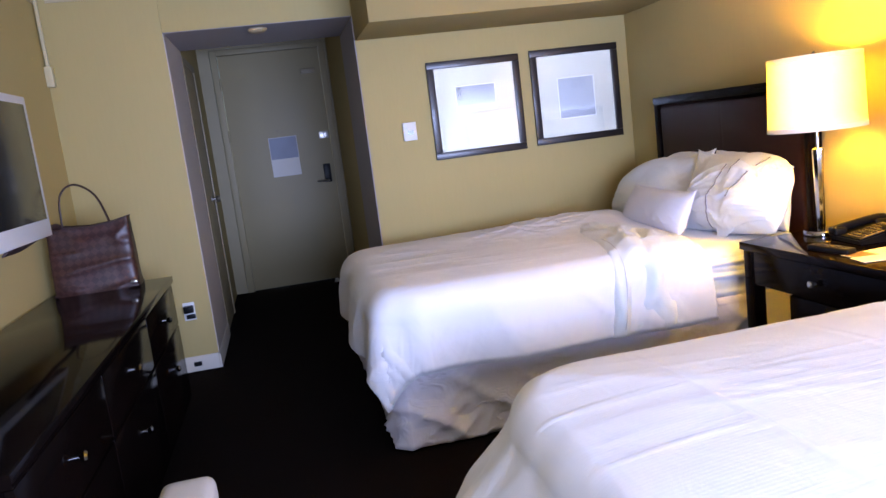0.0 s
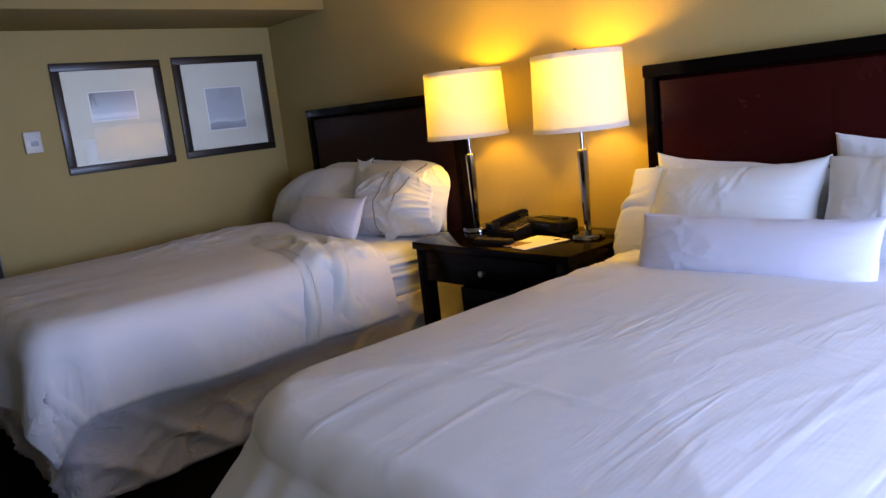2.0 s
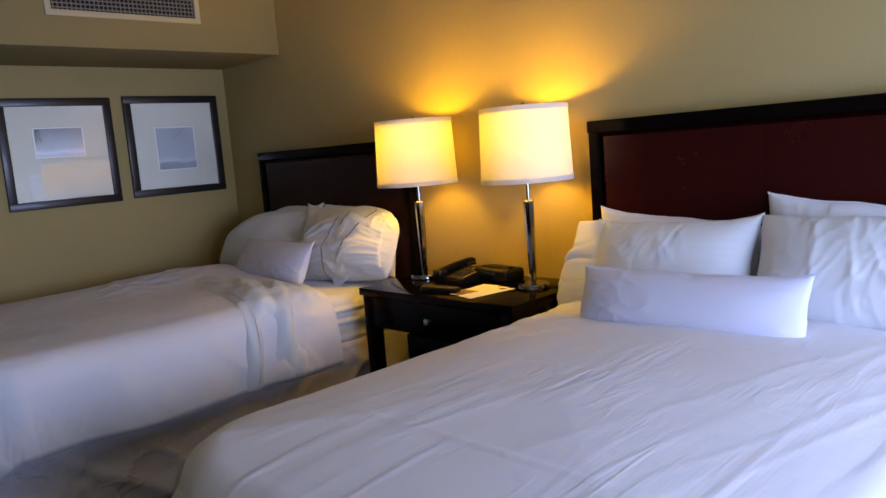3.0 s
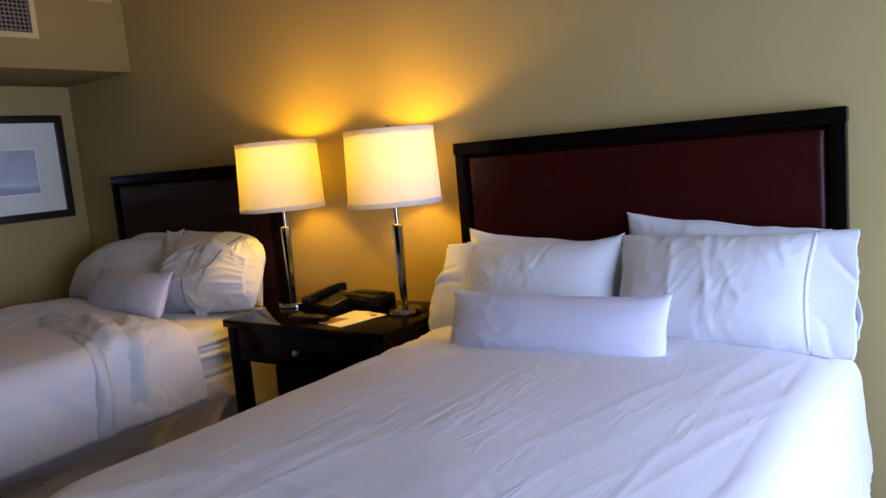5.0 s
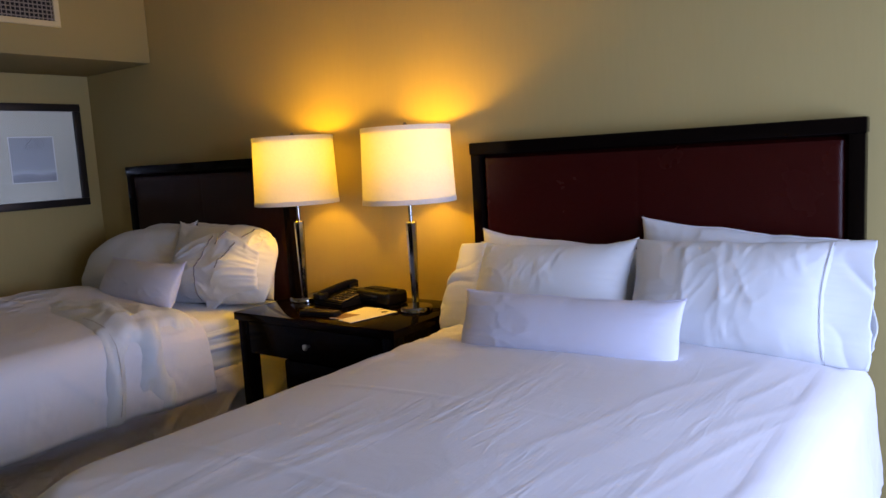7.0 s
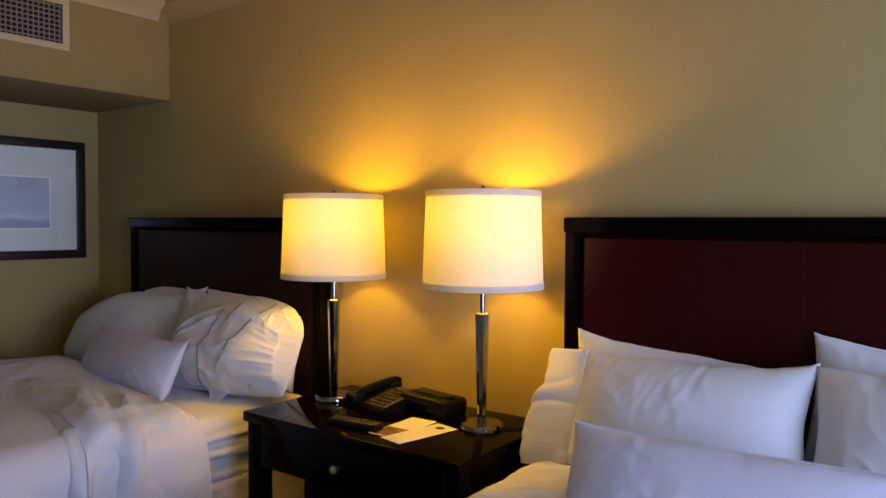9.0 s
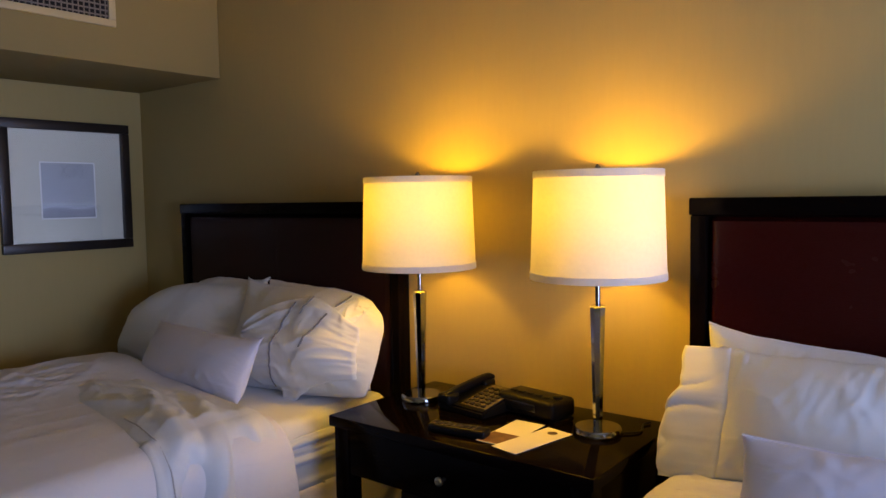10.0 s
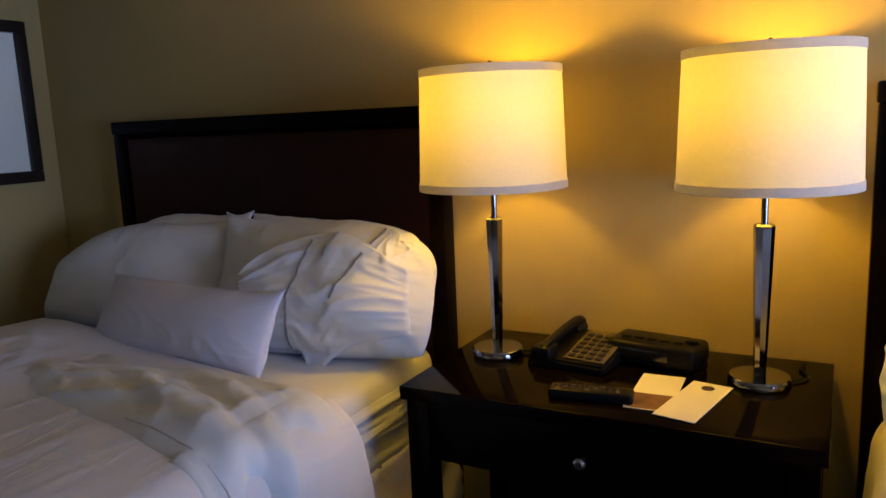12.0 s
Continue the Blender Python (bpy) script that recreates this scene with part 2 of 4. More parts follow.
M_PLATE = material("grey_keypad_plate", (0.10, 0.08, 0.055), 0.5, vary=0.1, spec=0.2)
M_PAPER = material("white_card", (0.80, 0.77, 0.70), 0.7, vary=0.03)
M_PHOTO = material("printed_photo", (0.17, 0.085, 0.05), 0.5, vary=0.95, scale=30)
M_FRAME = material("black_brown_frame", (0.018, 0.013, 0.011), 0.35, vary=0.3, scale=9, coat=0.1)
M_MAT = material("white_mat_board", (0.47, 0.435, 0.335), 0.9, vary=0.03, bump=0.05, bump_scale=300)
M_BEVEL = material("mat_bevel", (0.60, 0.57, 0.50), 0.8)
M_GLASS = glass("picture_glass")
M_ART_A = print_ink("grey_lakeside_print", 0.22, 0.42, 0.44)
M_ART_B = print_ink("grey_field_print", 0.30, 0.33, 0.23)
M_INK = material("dark_ink", (0.10, 0.095, 0.095), 0.8, vary=0.3)
M_INK_SOFT = material("faded_ink", (0.22, 0.215, 0.215), 0.8, vary=0.3)
M_DOOR = material("grey_green_door_paint", (0.34, 0.285, 0.15), 0.5, vary=0.07, scale=3, bump=0.05, bump_scale=120)
M_JAMB = material("grey_door_frame_paint", (0.30, 0.25, 0.14), 0.45, vary=0.07, scale=3)
M_WHITE = material("white_plastic", (0.74, 0.74, 0.71), 0.4, vary=0.04)
M_LCD = material("lcd_glass", (0.10, 0.12, 0.10), 0.2)
M_SILVER = material("silver_plastic", (0.66, 0.66, 0.66), 0.4, metal=0.1, vary=0.05)
M_SCREEN = material("tv_screen", (0.012, 0.013, 0.015), 0.16, vary=0.05)
M_TOTE = checked_leather("checked_brown_leather")
M_STRAP = material("dark_brown_strap", (0.035, 0.014, 0.010), 0.45, vary=0.2)
M_STOOL = material("pale_grey_upholstery", (0.55, 0.52, 0.48), 0.9, vary=0.08, bump=0.3, bump_scale=260)
M_VENT = material("cream_vent_paint", (0.58, 0.50, 0.28), 0.45, vary=0.08)
M_SLAT = material("grey_vent_slat", (0.26, 0.23, 0.19), 0.45, metal=0.2, vary=0.15)
M_DARK = material("duct_black", (0.012, 0.011, 0.010), 0.9)
M_RED_DOT = material("dark_printed_seal", (0.05, 0.025, 0.02), 0.6)


# ---- mesh helpers ----
def smooth(me, angle=40):
    for p in me.polygons:
        p.use_smooth = True
    me.set_sharp_from_angle(angle=radians(angle))


def part(name, bm, mat, parent=None, label="", angle=40):
    me = bpy.data.meshes.new(name)
    bmesh.ops.recalc_face_normals(bm, faces=bm.faces)
    bm.to_mesh(me)
    bm.free()
    me.materials.append(mat)
    smooth(me, angle)
    ob = new(name, me)
    if parent is not None:
        ob.parent = parent
    if label:
        ob["label"] = label
    return ob


def thing(name, at, label, category, group="", turn=0.0, kind=""):
    e = new(name)
    e.matrix_world = pose(*at, 0, 0, turn)
    return tagged(e, label, category, group, kind)


def box(lo, hi, bevel=0.004, seg=2, bm=None):
    out = bm if bm is not None else bmesh.new()
    b = bmesh.new()
    bmesh.ops.create_cube(b, size=1)
    for v in b.verts:
        v.co = Vector([lo[i] + (v.co[i] + 0.5) * (hi[i] - lo[i]) for i in range(3)])
    if bevel:
        bmesh.ops.bevel(b, geom=list(b.edges), offset=bevel, segments=seg, affect="EDGES", profile=0.6)
    join(out, b)
    return out


def join(out, b, m=None):
    seen = {}
    for v in b.verts:
        seen[v] = out.verts.new(m @ v.co if m is not None else v.co)
    for f in b.faces:
        out.faces.new([seen[v] for v in f.verts])
    b.free()
    return out


def lathe(profile, seg=40, bm=None, cap=True, at=(0, 0, 0)):
    out = bm if bm is not None else bmesh.new()
    rings = []
    for r, z in profile:
        rings.append([out.verts.new((at[0] + r * math.cos(2 * math.pi * i / seg), at[1] + r * math.sin(2 * math.pi * i / seg), at[2] + z)) for i in range(seg)])
    for a, b in zip(rings, rings[1:]):
        for i in range(seg):
            out.faces.new((a[i], a[(i + 1) % seg], b[(i + 1) % seg], b[i]))
    if cap:
        out.faces.new(rings[0][::-1])
        out.faces.new(rings[-1])
    return out


def sweep(points, r, seg=8, bm=None, flat=1.0):
    """A round or flattened cord along points."""
    out = bm if bm is not None else bmesh.new()
    pts = [Vector(p) for p in points]
    rings, side = [], None
    for i, p in enumerate(pts):
        d = (pts[min(i + 1, len(pts) - 1)] - pts[max(i - 1, 0)]).normalized()
        if side is None:
            side = d.orthogonal().normalized()
        side = (side - d * side.dot(d)).normalized()
        up = d.cross(side)
        rings.append([out.verts.new(p + side * (r * math.cos(2 * math.pi * k / seg)) + up * (r * flat * math.sin(2 * math.pi * k / seg))) for k in range(seg)])
    for a, b in zip(rings, rings[1:]):
        for k in range(seg):
            out.faces.new((a[k], a[(k + 1) % seg], b[(k + 1) % seg], b[k]))
    out.faces.new(rings[0][::-1])
    out.faces.new(rings[-1])
    return out


def arc(points, n=24):
    """A smooth run of points through a few."""
    p = [Vector(q) for q in points]
    p = [2 * p[0] - p[1]] + p + [2 * p[-1] - p[-2]]
    out = []
    for i in range(1, len(p) - 2):
        for k in range(n):
            t = k / n
            a, b, c, d = p[i - 1], p[i], p[i + 1], p[i + 2]
            out.append(0.5 * (2 * b + (c - a) * t + (2 * a - 5 * b + 4 * c - d) * t * t + (3 * b - a - 3 * c + d) * t ** 3))
    out.append(p[-2])
    return out


def sheet(place, nu, nv, thick):
    """A cloth of some thickness: place(u, v) for u, v from 0 to 1 is its upper face."""
    pts = [[place(i / nu, j / nv) for j in range(nv + 1)] for i in range(nu + 1)]
    bm = bmesh.new()
    top, low = [], []
    for i in range(nu + 1):
        rt, rl = [], []
        for j in range(nv + 1):
            du = pts[min(i + 1, nu)][j] - pts[max(i - 1, 0)][j]
            dv = pts[i][min(j + 1, nv)] - pts[i][max(j - 1, 0)]
            nn = du.cross(dv)
            nn = nn.normalized() if nn.length > 1e-9 else Vector((0, 0, 1))
            edge = min(i, nu - i, j, nv - j)
            th = thick * min(1.0, 0.35 + 0.35 * edge)
            rt.append(bm.verts.new(pts[i][j]))
            rl.append(bm.verts.new(pts[i][j] - nn * th))
        top.append(rt)
        low.append(rl)
    for i in range(nu):
        for j in range(nv):
            bm.faces.new((top[i][j], top[i + 1][j], top[i + 1][j + 1], top[i][j + 1]))
            bm.faces.new((low[i][j], low[i][j + 1], low[i + 1][j + 1], low[i + 1][j]))
    for i in range(nu):
        for j in (0, nv):
            bm.faces.new((top[i][j], low[i][j], low[i + 1][j], top[i + 1][j]))
    for j in range(nv):
        for i in (0, nu):
            bm.faces.new((top[i][j], top[i][j + 1], low[i][j + 1], low[i][j]))
    return bm


def nz(x, y, z=0.0):
    return noise.noise(Vector((x, y, z)))


def ridge(x, y, z=0.0):
    """Sharp crests, for creases in cloth."""
    return (1 - abs(nz(x, y, z)) * 2.2) ** 3 if abs(nz(x, y, z)) < 0.45 else 0.0


# ---- the shell of the room ----
CEIL = 2.46
XE, YS = 6.05, -3.75          # window wall, dresser wall
OP0, OP1 = -3.06, -1.89      # the entry opening in the picture wall
HEAD = 2.14
SOF_X, SOF_Z = 0.722, 1.98


def structure(name, bm, mat, label, category):
    return tagged(part(name, bm, mat), label, category, kind="structure")


structure("floor", box((-2.7, YS - 0.15, -0.12), (XE + 0.15, 0.15, 0.0), 0), M_CARPET, "dark brown cut pile carpet over the whole floor", "floor")
structure("ceiling", box((-2.7, YS - 0.15, CEIL), (XE + 0.15, 0.15, CEIL + 0.12), 0), M_CEIL, "cream painted flat ceiling", "ceiling")
structure("wall_north", box((-0.85, 0.0, 0.0), (XE + 0.15, 0.15, CEIL), 0), M_WALL, "olive beige papered wall behind both headboards", "wall")
structure("wall_south", box((-0.85, YS - 0.15, 0.0), (XE + 0.15, YS, CEIL), 0), M_WALL, "olive beige papered wall behind the dresser", "wall")
bm = box((-0.85, OP1, 0), (0, 0, CEIL), 0.004)
box((-0.85, YS, 0), (0, OP0, CEIL), 0.004, bm=bm)
box((-0.85, OP0, HEAD), (-0.003, OP1, CEIL), 0.004, bm=bm)
structure("wall_west", bm, M_WALL, "olive beige papered wall with a deep opening to the entry", "wall")
w = WINDOW
bm = box((XE, YS, 0), (XE + 0.15, 0, w["z0"]), 0)
box((XE, YS, w["z1"]), (XE + 0.15, 0, CEIL), 0, bm=bm)
box((XE, YS, w["z0"]), (XE + 0.15, w["y0"], w["z1"]), 0, bm=bm)
box((XE, w["y1"], w["z0"]), (XE + 0.15, 0, w["z1"]), 0, bm=bm)
structure("wall_east", bm, M_WALL, "olive beige papered wall with a wide window", "wall")
window = thing("window_1", (XE + 0.07, (w["y0"] + w["y1"]) / 2, w["z0"]), "wide window letting in cool daylight", "window", kind="structure")
hw, hh = (w["y1"] - w["y0"]) / 2, w["z1"] - w["z0"]
bm = box((-0.03, -hw, 0), (0.03, hw, 0.05), 0.004)
box((-0.03, -hw, hh - 0.05), (0.03, hw, hh), 0.004, bm=bm)
for y in (-hw, -0.025, hw - 0.05):
    box((-0.03, y, 0.05), (0.03, y + 0.05, hh - 0.05), 0.004, bm=bm)
part("window_frame", bm, M_TRIM, window)
for y in (-hw + 0.05, 0.025):
    pane = part("pane", box((0.0, y, 0.05), (0.006, y + hw - 0.075, hh - 0.05), 0), M_GLASS, window)
    pane.visible_shadow = False

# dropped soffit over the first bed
structure("soffit", box((0.003, OP1, SOF_Z), (SOF_X, -0.002, CEIL - 0.002), 0.005), M_SOFFIT_SHADED, "dropped beige soffit that houses the air vent, shade in its colour", "soffit")

# entry passage behind the opening
structure("wall_entry_south", box((-2.7, OP0 - 0.17, 0), (-0.853, OP0 - 0.02, CEIL), 0.002), M_WALL, "beige side wall of the entry passage", "wall")
structure("wall_entry_north", box((-2.7, OP1 + 0.02, 0), (-0.853, OP1 + 0.17, CEIL), 0.002), M_WALL, "beige side wall of the entry passage", "wall")
bm = box((-2.7, OP0 - 0.02, 0), (-2.53, -2.97, CEIL), 0)
box((-2.7, -1.885, 0), (-2.53, OP1 + 0.02, CEIL), 0, bm=bm)
box((-2.7, -2.97, 2.34), (-2.53, -1.885, CEIL), 0, bm=bm)
structure("wall_entry_west", bm, M_DOOR, "grey green wall round the entry door", "wall")


def molding(profile, a, b, out):
    """A run of moulding from a to b, its profile (out from the wall, height)."""
    a, b, out = Vector(a), Vector(b), Vector(out)
    bm = bmesh.new()
    ra = [bm.verts.new(a + out * p + Vector((0, 0, q))) for p, q in profile]
    rb = [bm.verts.new(b + out * p + Vector((0, 0, q))) for p, q in profile]
    n = len(profile)
    for i in range(n):
        bm.faces.new((ra[i], ra[(i + 1) % n], rb[(i + 1) % n], rb[i]))
    bm.faces.new(ra[::-1])
    bm.faces.new(rb)
    return bm


CROWN = [(0.002, -0.002), (0.002, -0.095), (0.012, -0.095), (0.014, -0.08), (0.022, -0.06), (0.04, -0.04), (0.062, -0.025), (0.07, -0.012), (0.07, -0.002)]
for a, b, o in [((SOF_X, 0, CEIL), (XE, 0, CEIL), (0, -1, 0)), ((SOF_X, OP1, CEIL), (SOF_X, -0.07, CEIL), (1, 0, 0)),
                ((0.07, OP1, CEIL), (SOF_X, OP1, CEIL), (0, -1, 0)), ((0, YS + 0.07, CEIL), (0, OP1, CEIL), (1, 0, 0)),
                ((0, YS, CEIL), (XE, YS, CEIL), (0, 1, 0))]:
    structure("trim", molding(CROWN, a, b, o), M_TRIM, "cream crown moulding under the ceiling", "moulding")
SKIRTING = [(0.002, 0.002), (0.014, 0.002), (0.014, 0.085), (0.008, 0.1), (0.002, 0.1)]
for a, b, o in [((0, 0, 0), (XE, 0, 0), (0, -1, 0)), ((0, OP1 + 0.002, 0), (0, -0.014, 0), (1, 0, 0)), ((0, YS, 0), (0, OP0 - 0.0, 0), (1, 0, 0)),
                ((0.0, YS, 0), (XE, YS, 0), (0, 1, 0)), ((-0.85, OP0, 0), (0.014, OP0, 0), (0, 1, 0)), ((-0.85, OP1, 0), (0.0, OP1, 0), (0, -1, 0))]:
    structure("baseboard", molding(SKIRTING, a, b, o), M_BASE, "cream painted baseboard", "baseboard")

# opening's linings: shade painted on head and one side, daylight on the other
M_REVEAL_LIT = material("lit_lining_paint", (0.56, 0.50, 0.43), 0.5, vary=0.06, scale=3, bump=0.05, bump_scale=90)
M_LINING_SHADED = material("shaded_lining_paint", (0.34, 0.31, 0.31), 0.5, vary=0.06, scale=3, bump=0.05, bump_scale=90)
structure("trim", box((-0.85, OP0 + 0.002, HEAD - 0.004), (-0.004, OP1 - 0.008, HEAD - 0.0005), 0), M_LINING_SHADED, "grey lining under the opening's head, shade in its colour", "lining")
structure("trim", box((-0.85, OP1 - 0.006, 0.104), (-0.004, OP1 - 0.0005, HEAD - 0.006), 0), M_LINING_SHADED, "grey lining on the opening's side, shade in its colour", "lining")

# paler colour stands in for window light on this side
structure("trim", box((-0.85, OP0 + 0.0005, 0.104), (-0.004, OP0 + 0.006, HEAD - 0.006), 0), M_REVEAL_LIT, "pale grey lining on the opening's other side, daylight in its colour", "lining")

# entry door
door = thing("door_1", (-2.53, -2.45, 0), "closed grey green metal entry door with a notice", "door", kind="structure")
part("slab", box((-0.03, -0.45, 0.012), (0.02, 0.495, 2.28), 0.004), M_DOOR, door)
bm = box((-0.06, -0.515, 0), (0.023, -0.455, 2.335), 0.003)
box((-0.06, 0.50, 0), (0.023, 0.56, 2.335), 0.003, bm=bm)
box((-0.06, -0.455, 2.285), (0.023, 0.50, 2.335), 0.003, bm=bm)
part("door_frame", bm, M_DOOR, door, "grey green metal door frame")
for z in (0.27, 0.90, 1.53, 2.02):
    part("hinge", lathe([(0.009, z - 0.055), (0.011, z - 0.05), (0.011, z + 0.05), (0.009, z + 0.055)], 12, at=(0.024, -0.452, 0)), M_DOOR, door)
lock = part("lock_case", box((0.02, 0.385, 0.98), (0.045, 0.455, 1.16), 0.006), M_BLACK, door, "black key card lock")
bm = sweep([(0.045, 0.42, 1.0), (0.085, 0.42, 1.0)], 0.011)
sweep([(0.085, 0.425, 1.0), (0.085, 0.31, 1.0)], 0.011, bm=bm)
part("handle", bm, M_NICKEL, lock, "bright lever handle")
bm = box((0.02, 0.39, 1.41), (0.032, 0.48, 1.48), 0.004)
sweep([(0.032, 0.435, 1.445), (0.055, 0.435, 1.445)], 0.018, bm=bm)
box((0.05, 0.428, 1.42), (0.066, 0.442, 1.47), 0.003, bm=bm)
part("deadbolt", bm, M_NICKEL, door, "bright nickel deadbolt turn")
part("door_closer", box((0.02, 0.30, 2.04), (0.06, 0.44, 2.09), 0.006), M_JAMB, door)
part("peephole", sweep([(0.02, 0, 1.53), (0.028, 0, 1.53)], 0.012), M_JAMB, door)
note = part("notice", box((0.0203, -0.10, 1.09), (0.0235, 0.17, 1.47), 0), M_PAPER, door, "white printed safety notice")
part("notice_panel", box((0.0237, -0.095, 1.26), (0.0245, 0.165, 1.465), 0), material("pale_grey_print", (0.34, 0.37, 0.44), 0.7), note)

# unidentified bright spot by the door; the stop shape is made up
stop = thing("floor_thing", (-2.36, -2.10, 0.0), "small white thing on the carpet by the entry door", "door stop")
part("base", lathe([(0.026, 0), (0.026, 0.006), (0.02, 0.010)], 20), M_NICKEL, stop)
part("dome", lathe([(0.02, 0.010), (0.021, 0.024), (0.016, 0.034), (0.006, 0.038)], 20), M_WHITE, stop, "white dome")

# bathroom door in the side of the entry passage
bath = thing("door_2", (-1.27, OP0 - 0.02, 0), "closed grey green bathroom door with a round knob", "door", kind="structure")
part("slab", box((-0.36, 0.002, 0.012), (0.36, 0.022, 2.05), 0.003), M_DOOR, bath)
bm = box((-0.42, 0.002, 0), (-0.365, 0.03, 2.11), 0.005)
box((0.365, 0.002, 0), (0.415, 0.03, 2.11), 0.005, bm=bm)
box((-0.365, 0.002, 2.055), (0.365, 0.03, 2.11), 0.005, bm=bm)
part("door_frame", bm, M_JAMB, bath)
bm = lathe([(0.03, 0), (0.03, 0.006), (0.012, 0.01), (0.012, 0.03), (0.024, 0.038), (0.029, 0.05), (0.024, 0.062), (0.008, 0.066)], 20)
bmesh.ops.transform(bm, matrix=pose(-0.11, 0.022, 1.02, -90, 0, 0), verts=bm.verts)
part("knob", bm, M_NICKEL, bath, "bright round knob")

# recessed disc in the head of the opening
tagged(part("smoke_detector", lathe([(0.06, 0.0), (0.06, -0.012), (0.045, -0.024)], 28, at=(-0.161, -2.492, HEAD - 0.004)), M_TRIM),
       "small round cream detector under the opening's head", "detector")

# air vent on the soffit
vent = thing("air_vent", (SOF_X, -0.93, 2.25), "cream framed air vent with dark crossing slats", "vent")
VW, VH = 0.385, 0.087
bm = box((0.0, -VW - 0.03, -VH - 0.03), (0.012, VW + 0.03, -VH), 0.003)
box((0.0, -VW - 0.03, VH), (0.012, VW + 0.03, VH + 0.03), 0.003, bm=bm)
box((0.0, -VW - 0.03, -VH), (0.012, -VW, VH), 0.003, bm=bm)
box((0.0, VW, -VH), (0.012, VW + 0.03, VH), 0.003, bm=bm)
part("frame", bm, M_VENT, vent)
part("backing", box((0.0005, -VW, -VH), (0.002, VW, VH), 0), M_DARK, vent)
n = 34
fin = bpy.data.meshes.new("fin")
b = box((0.002, -0.0022, -VH), (0.006, 0.0022, VH), 0)
b.to_mesh(fin)
b.free()
fin.materials.append(M_SLAT)
for i in range(n):
    o = new("fin", fin)
    o.parent, o.location = vent, (0, -VW + (i + 0.5) * 2 * VW / n, 0)
slat = bpy.data.meshes.new("slat")
b = box((0.007, -VW, -0.003), (0.011, VW, 0.003), 0)
b.to_mesh(slat)
b.free()
slat.materials.append(M_SLAT)
for i in range(8):
    o = new("slat", slat)
    o.parent, o.location = vent, (0, 0, -VH + (i + 0.5) * 2 * VH / 8)


# ---- pictures and thermostat ----
def picture(at, art, label, branches):
    p = thing("framed_picture", at, label, "picture", "pair of framed prints")
    h, f = 0.322, 0.047
    for y0, y1, z0, z1 in ((-h, h, h - f, h), (-h, h, -h, -h + f), (-h, -h + f, -h + f, h - f), (h - f, h, -h + f, h - f)):
        part("frame_rail", box((0, y0, z0), (0.026, y1, z1), 0.005), M_FRAME, p)
    part("mat_board", box((0.003, -h + f, -h + f), (0.008, h - f, h - f), 0), M_MAT, p, "wide white mat board")
    w, a, b = art["w"], art["z0"], art["z1"]
    bm = bmesh.new()
    for y0, y1, z0, z1 in ((-w - 0.006, w + 0.006, b, b + 0.006), (-w - 0.006, w + 0.006, a - 0.006, a), (-w - 0.006, -w, a, b), (w, w + 0.006, a, b)):
        box((0.008, y0, z0), (0.0095, y1, z1), 0, bm=bm)
    part("mat_bevel", bm, M_BEVEL, p)
    pr = part("print", box((0.0082, -w, a), (0.0088, w, b), 0), art["mat"], p, art["label"])
    bm = bmesh.new()
    rnd = random.Random(art["seed"])
    for _ in range(branches):
        y, z = rnd.uniform(*art["by"]), b - 0.003
        pts = [(0.0091, y, z)]
        for k in range(6):
            y += rnd.uniform(-0.013, 0.013)
            z -= rnd.uniform(0.006, 0.018)
            pts.append((0.0091, max(-w + 0.004, min(w - 0.004, y)), max(z, a + 0.05)))
        sweep(pts, rnd.uniform(0.0006, 0.0018), 5, bm=bm, flat=0.3)
    part("branches", bm, M_INK_SOFT if art["soft"] else M_INK, pr)
    pane = part("glass", box((0.0135, -h + f, -h + f), (0.0155, h - f, h - f), 0), M_GLASS, p)
    pane.visible_shadow = False
    return p


picture((0.0, -1.13, 1.472), dict(w=0.135, z0=-0.02, z1=0.145, mat=M_ART_A, seed=4, by=(-0.13, -0.09), soft=False, label="small grey lakeside photograph"),
        "square dark framed print of a grey lakeside", 7)
picture((0.0, -0.408, 1.48), dict(w=0.13, z0=-0.155, z1=0.115, mat=M_ART_B, seed=9, by=(-0.05, 0.07), soft=True, label="small grey photograph of hanging branches"),
        "square dark framed print of hanging branches", 12)

th = thing("thermostat", (0.0, -1.612, 1.364), "small white wall thermostat with a dark display", "thermostat")
part("case", box((0.0, -0.045, -0.06), (0.026, 0.045, 0.06), 0.006), M_WHITE, th)
part("display", box((0.0262, -0.014, -0.022), (0.0275, 0.024, 0.006), 0), M_LCD, th, "dark display window")
part("lever", box((0.026, -0.034, 0.018), (0.031, -0.012, 0.026), 0.001), M_SILVER, th)

sen = thing("soffit_sensor", (0.722, -1.655, 2.217), "small white sensor on the soffit front", "sensor")
part("body", box((0.0, -0.025, -0.03), (0.022, 0.025, 0.03), 0.008, 3), M_WHITE, sen)
part("lens", box((0.0222, -0.009, -0.014), (0.025, 0.009, 0.004), 0.001), M_LCD, sen, "dark lens")
cb = thing("corner_box", (0.0, -3.75, 1.88), "small beige junction box in the wall corner", "junction box")
part("case", box((0.001, 0.001, 0.0), (0.05, 0.045, 0.12), 0.006), M_VENT, cb)
part("conduit", box((0.012, 0.012, 0.12), (0.032, 0.03, 0.578), 0.003), M_VENT, cb)

out = thing("wall_outlet", (0.0, -3.192, 0.40), "white wall outlet with a black adapter plugged in", "outlet")
part("plate", box((0.0, -0.036, -0.058), (0.006, 0.036, 0.058), 0.002), M_WHITE, out)
bm = box((0.006, -0.03, -0.005), (0.05, 0.03, 0.04), 0.006)
box((0.006, -0.02, -0.045), (0.035, 0.035, -0.018), 0.005, bm=bm)
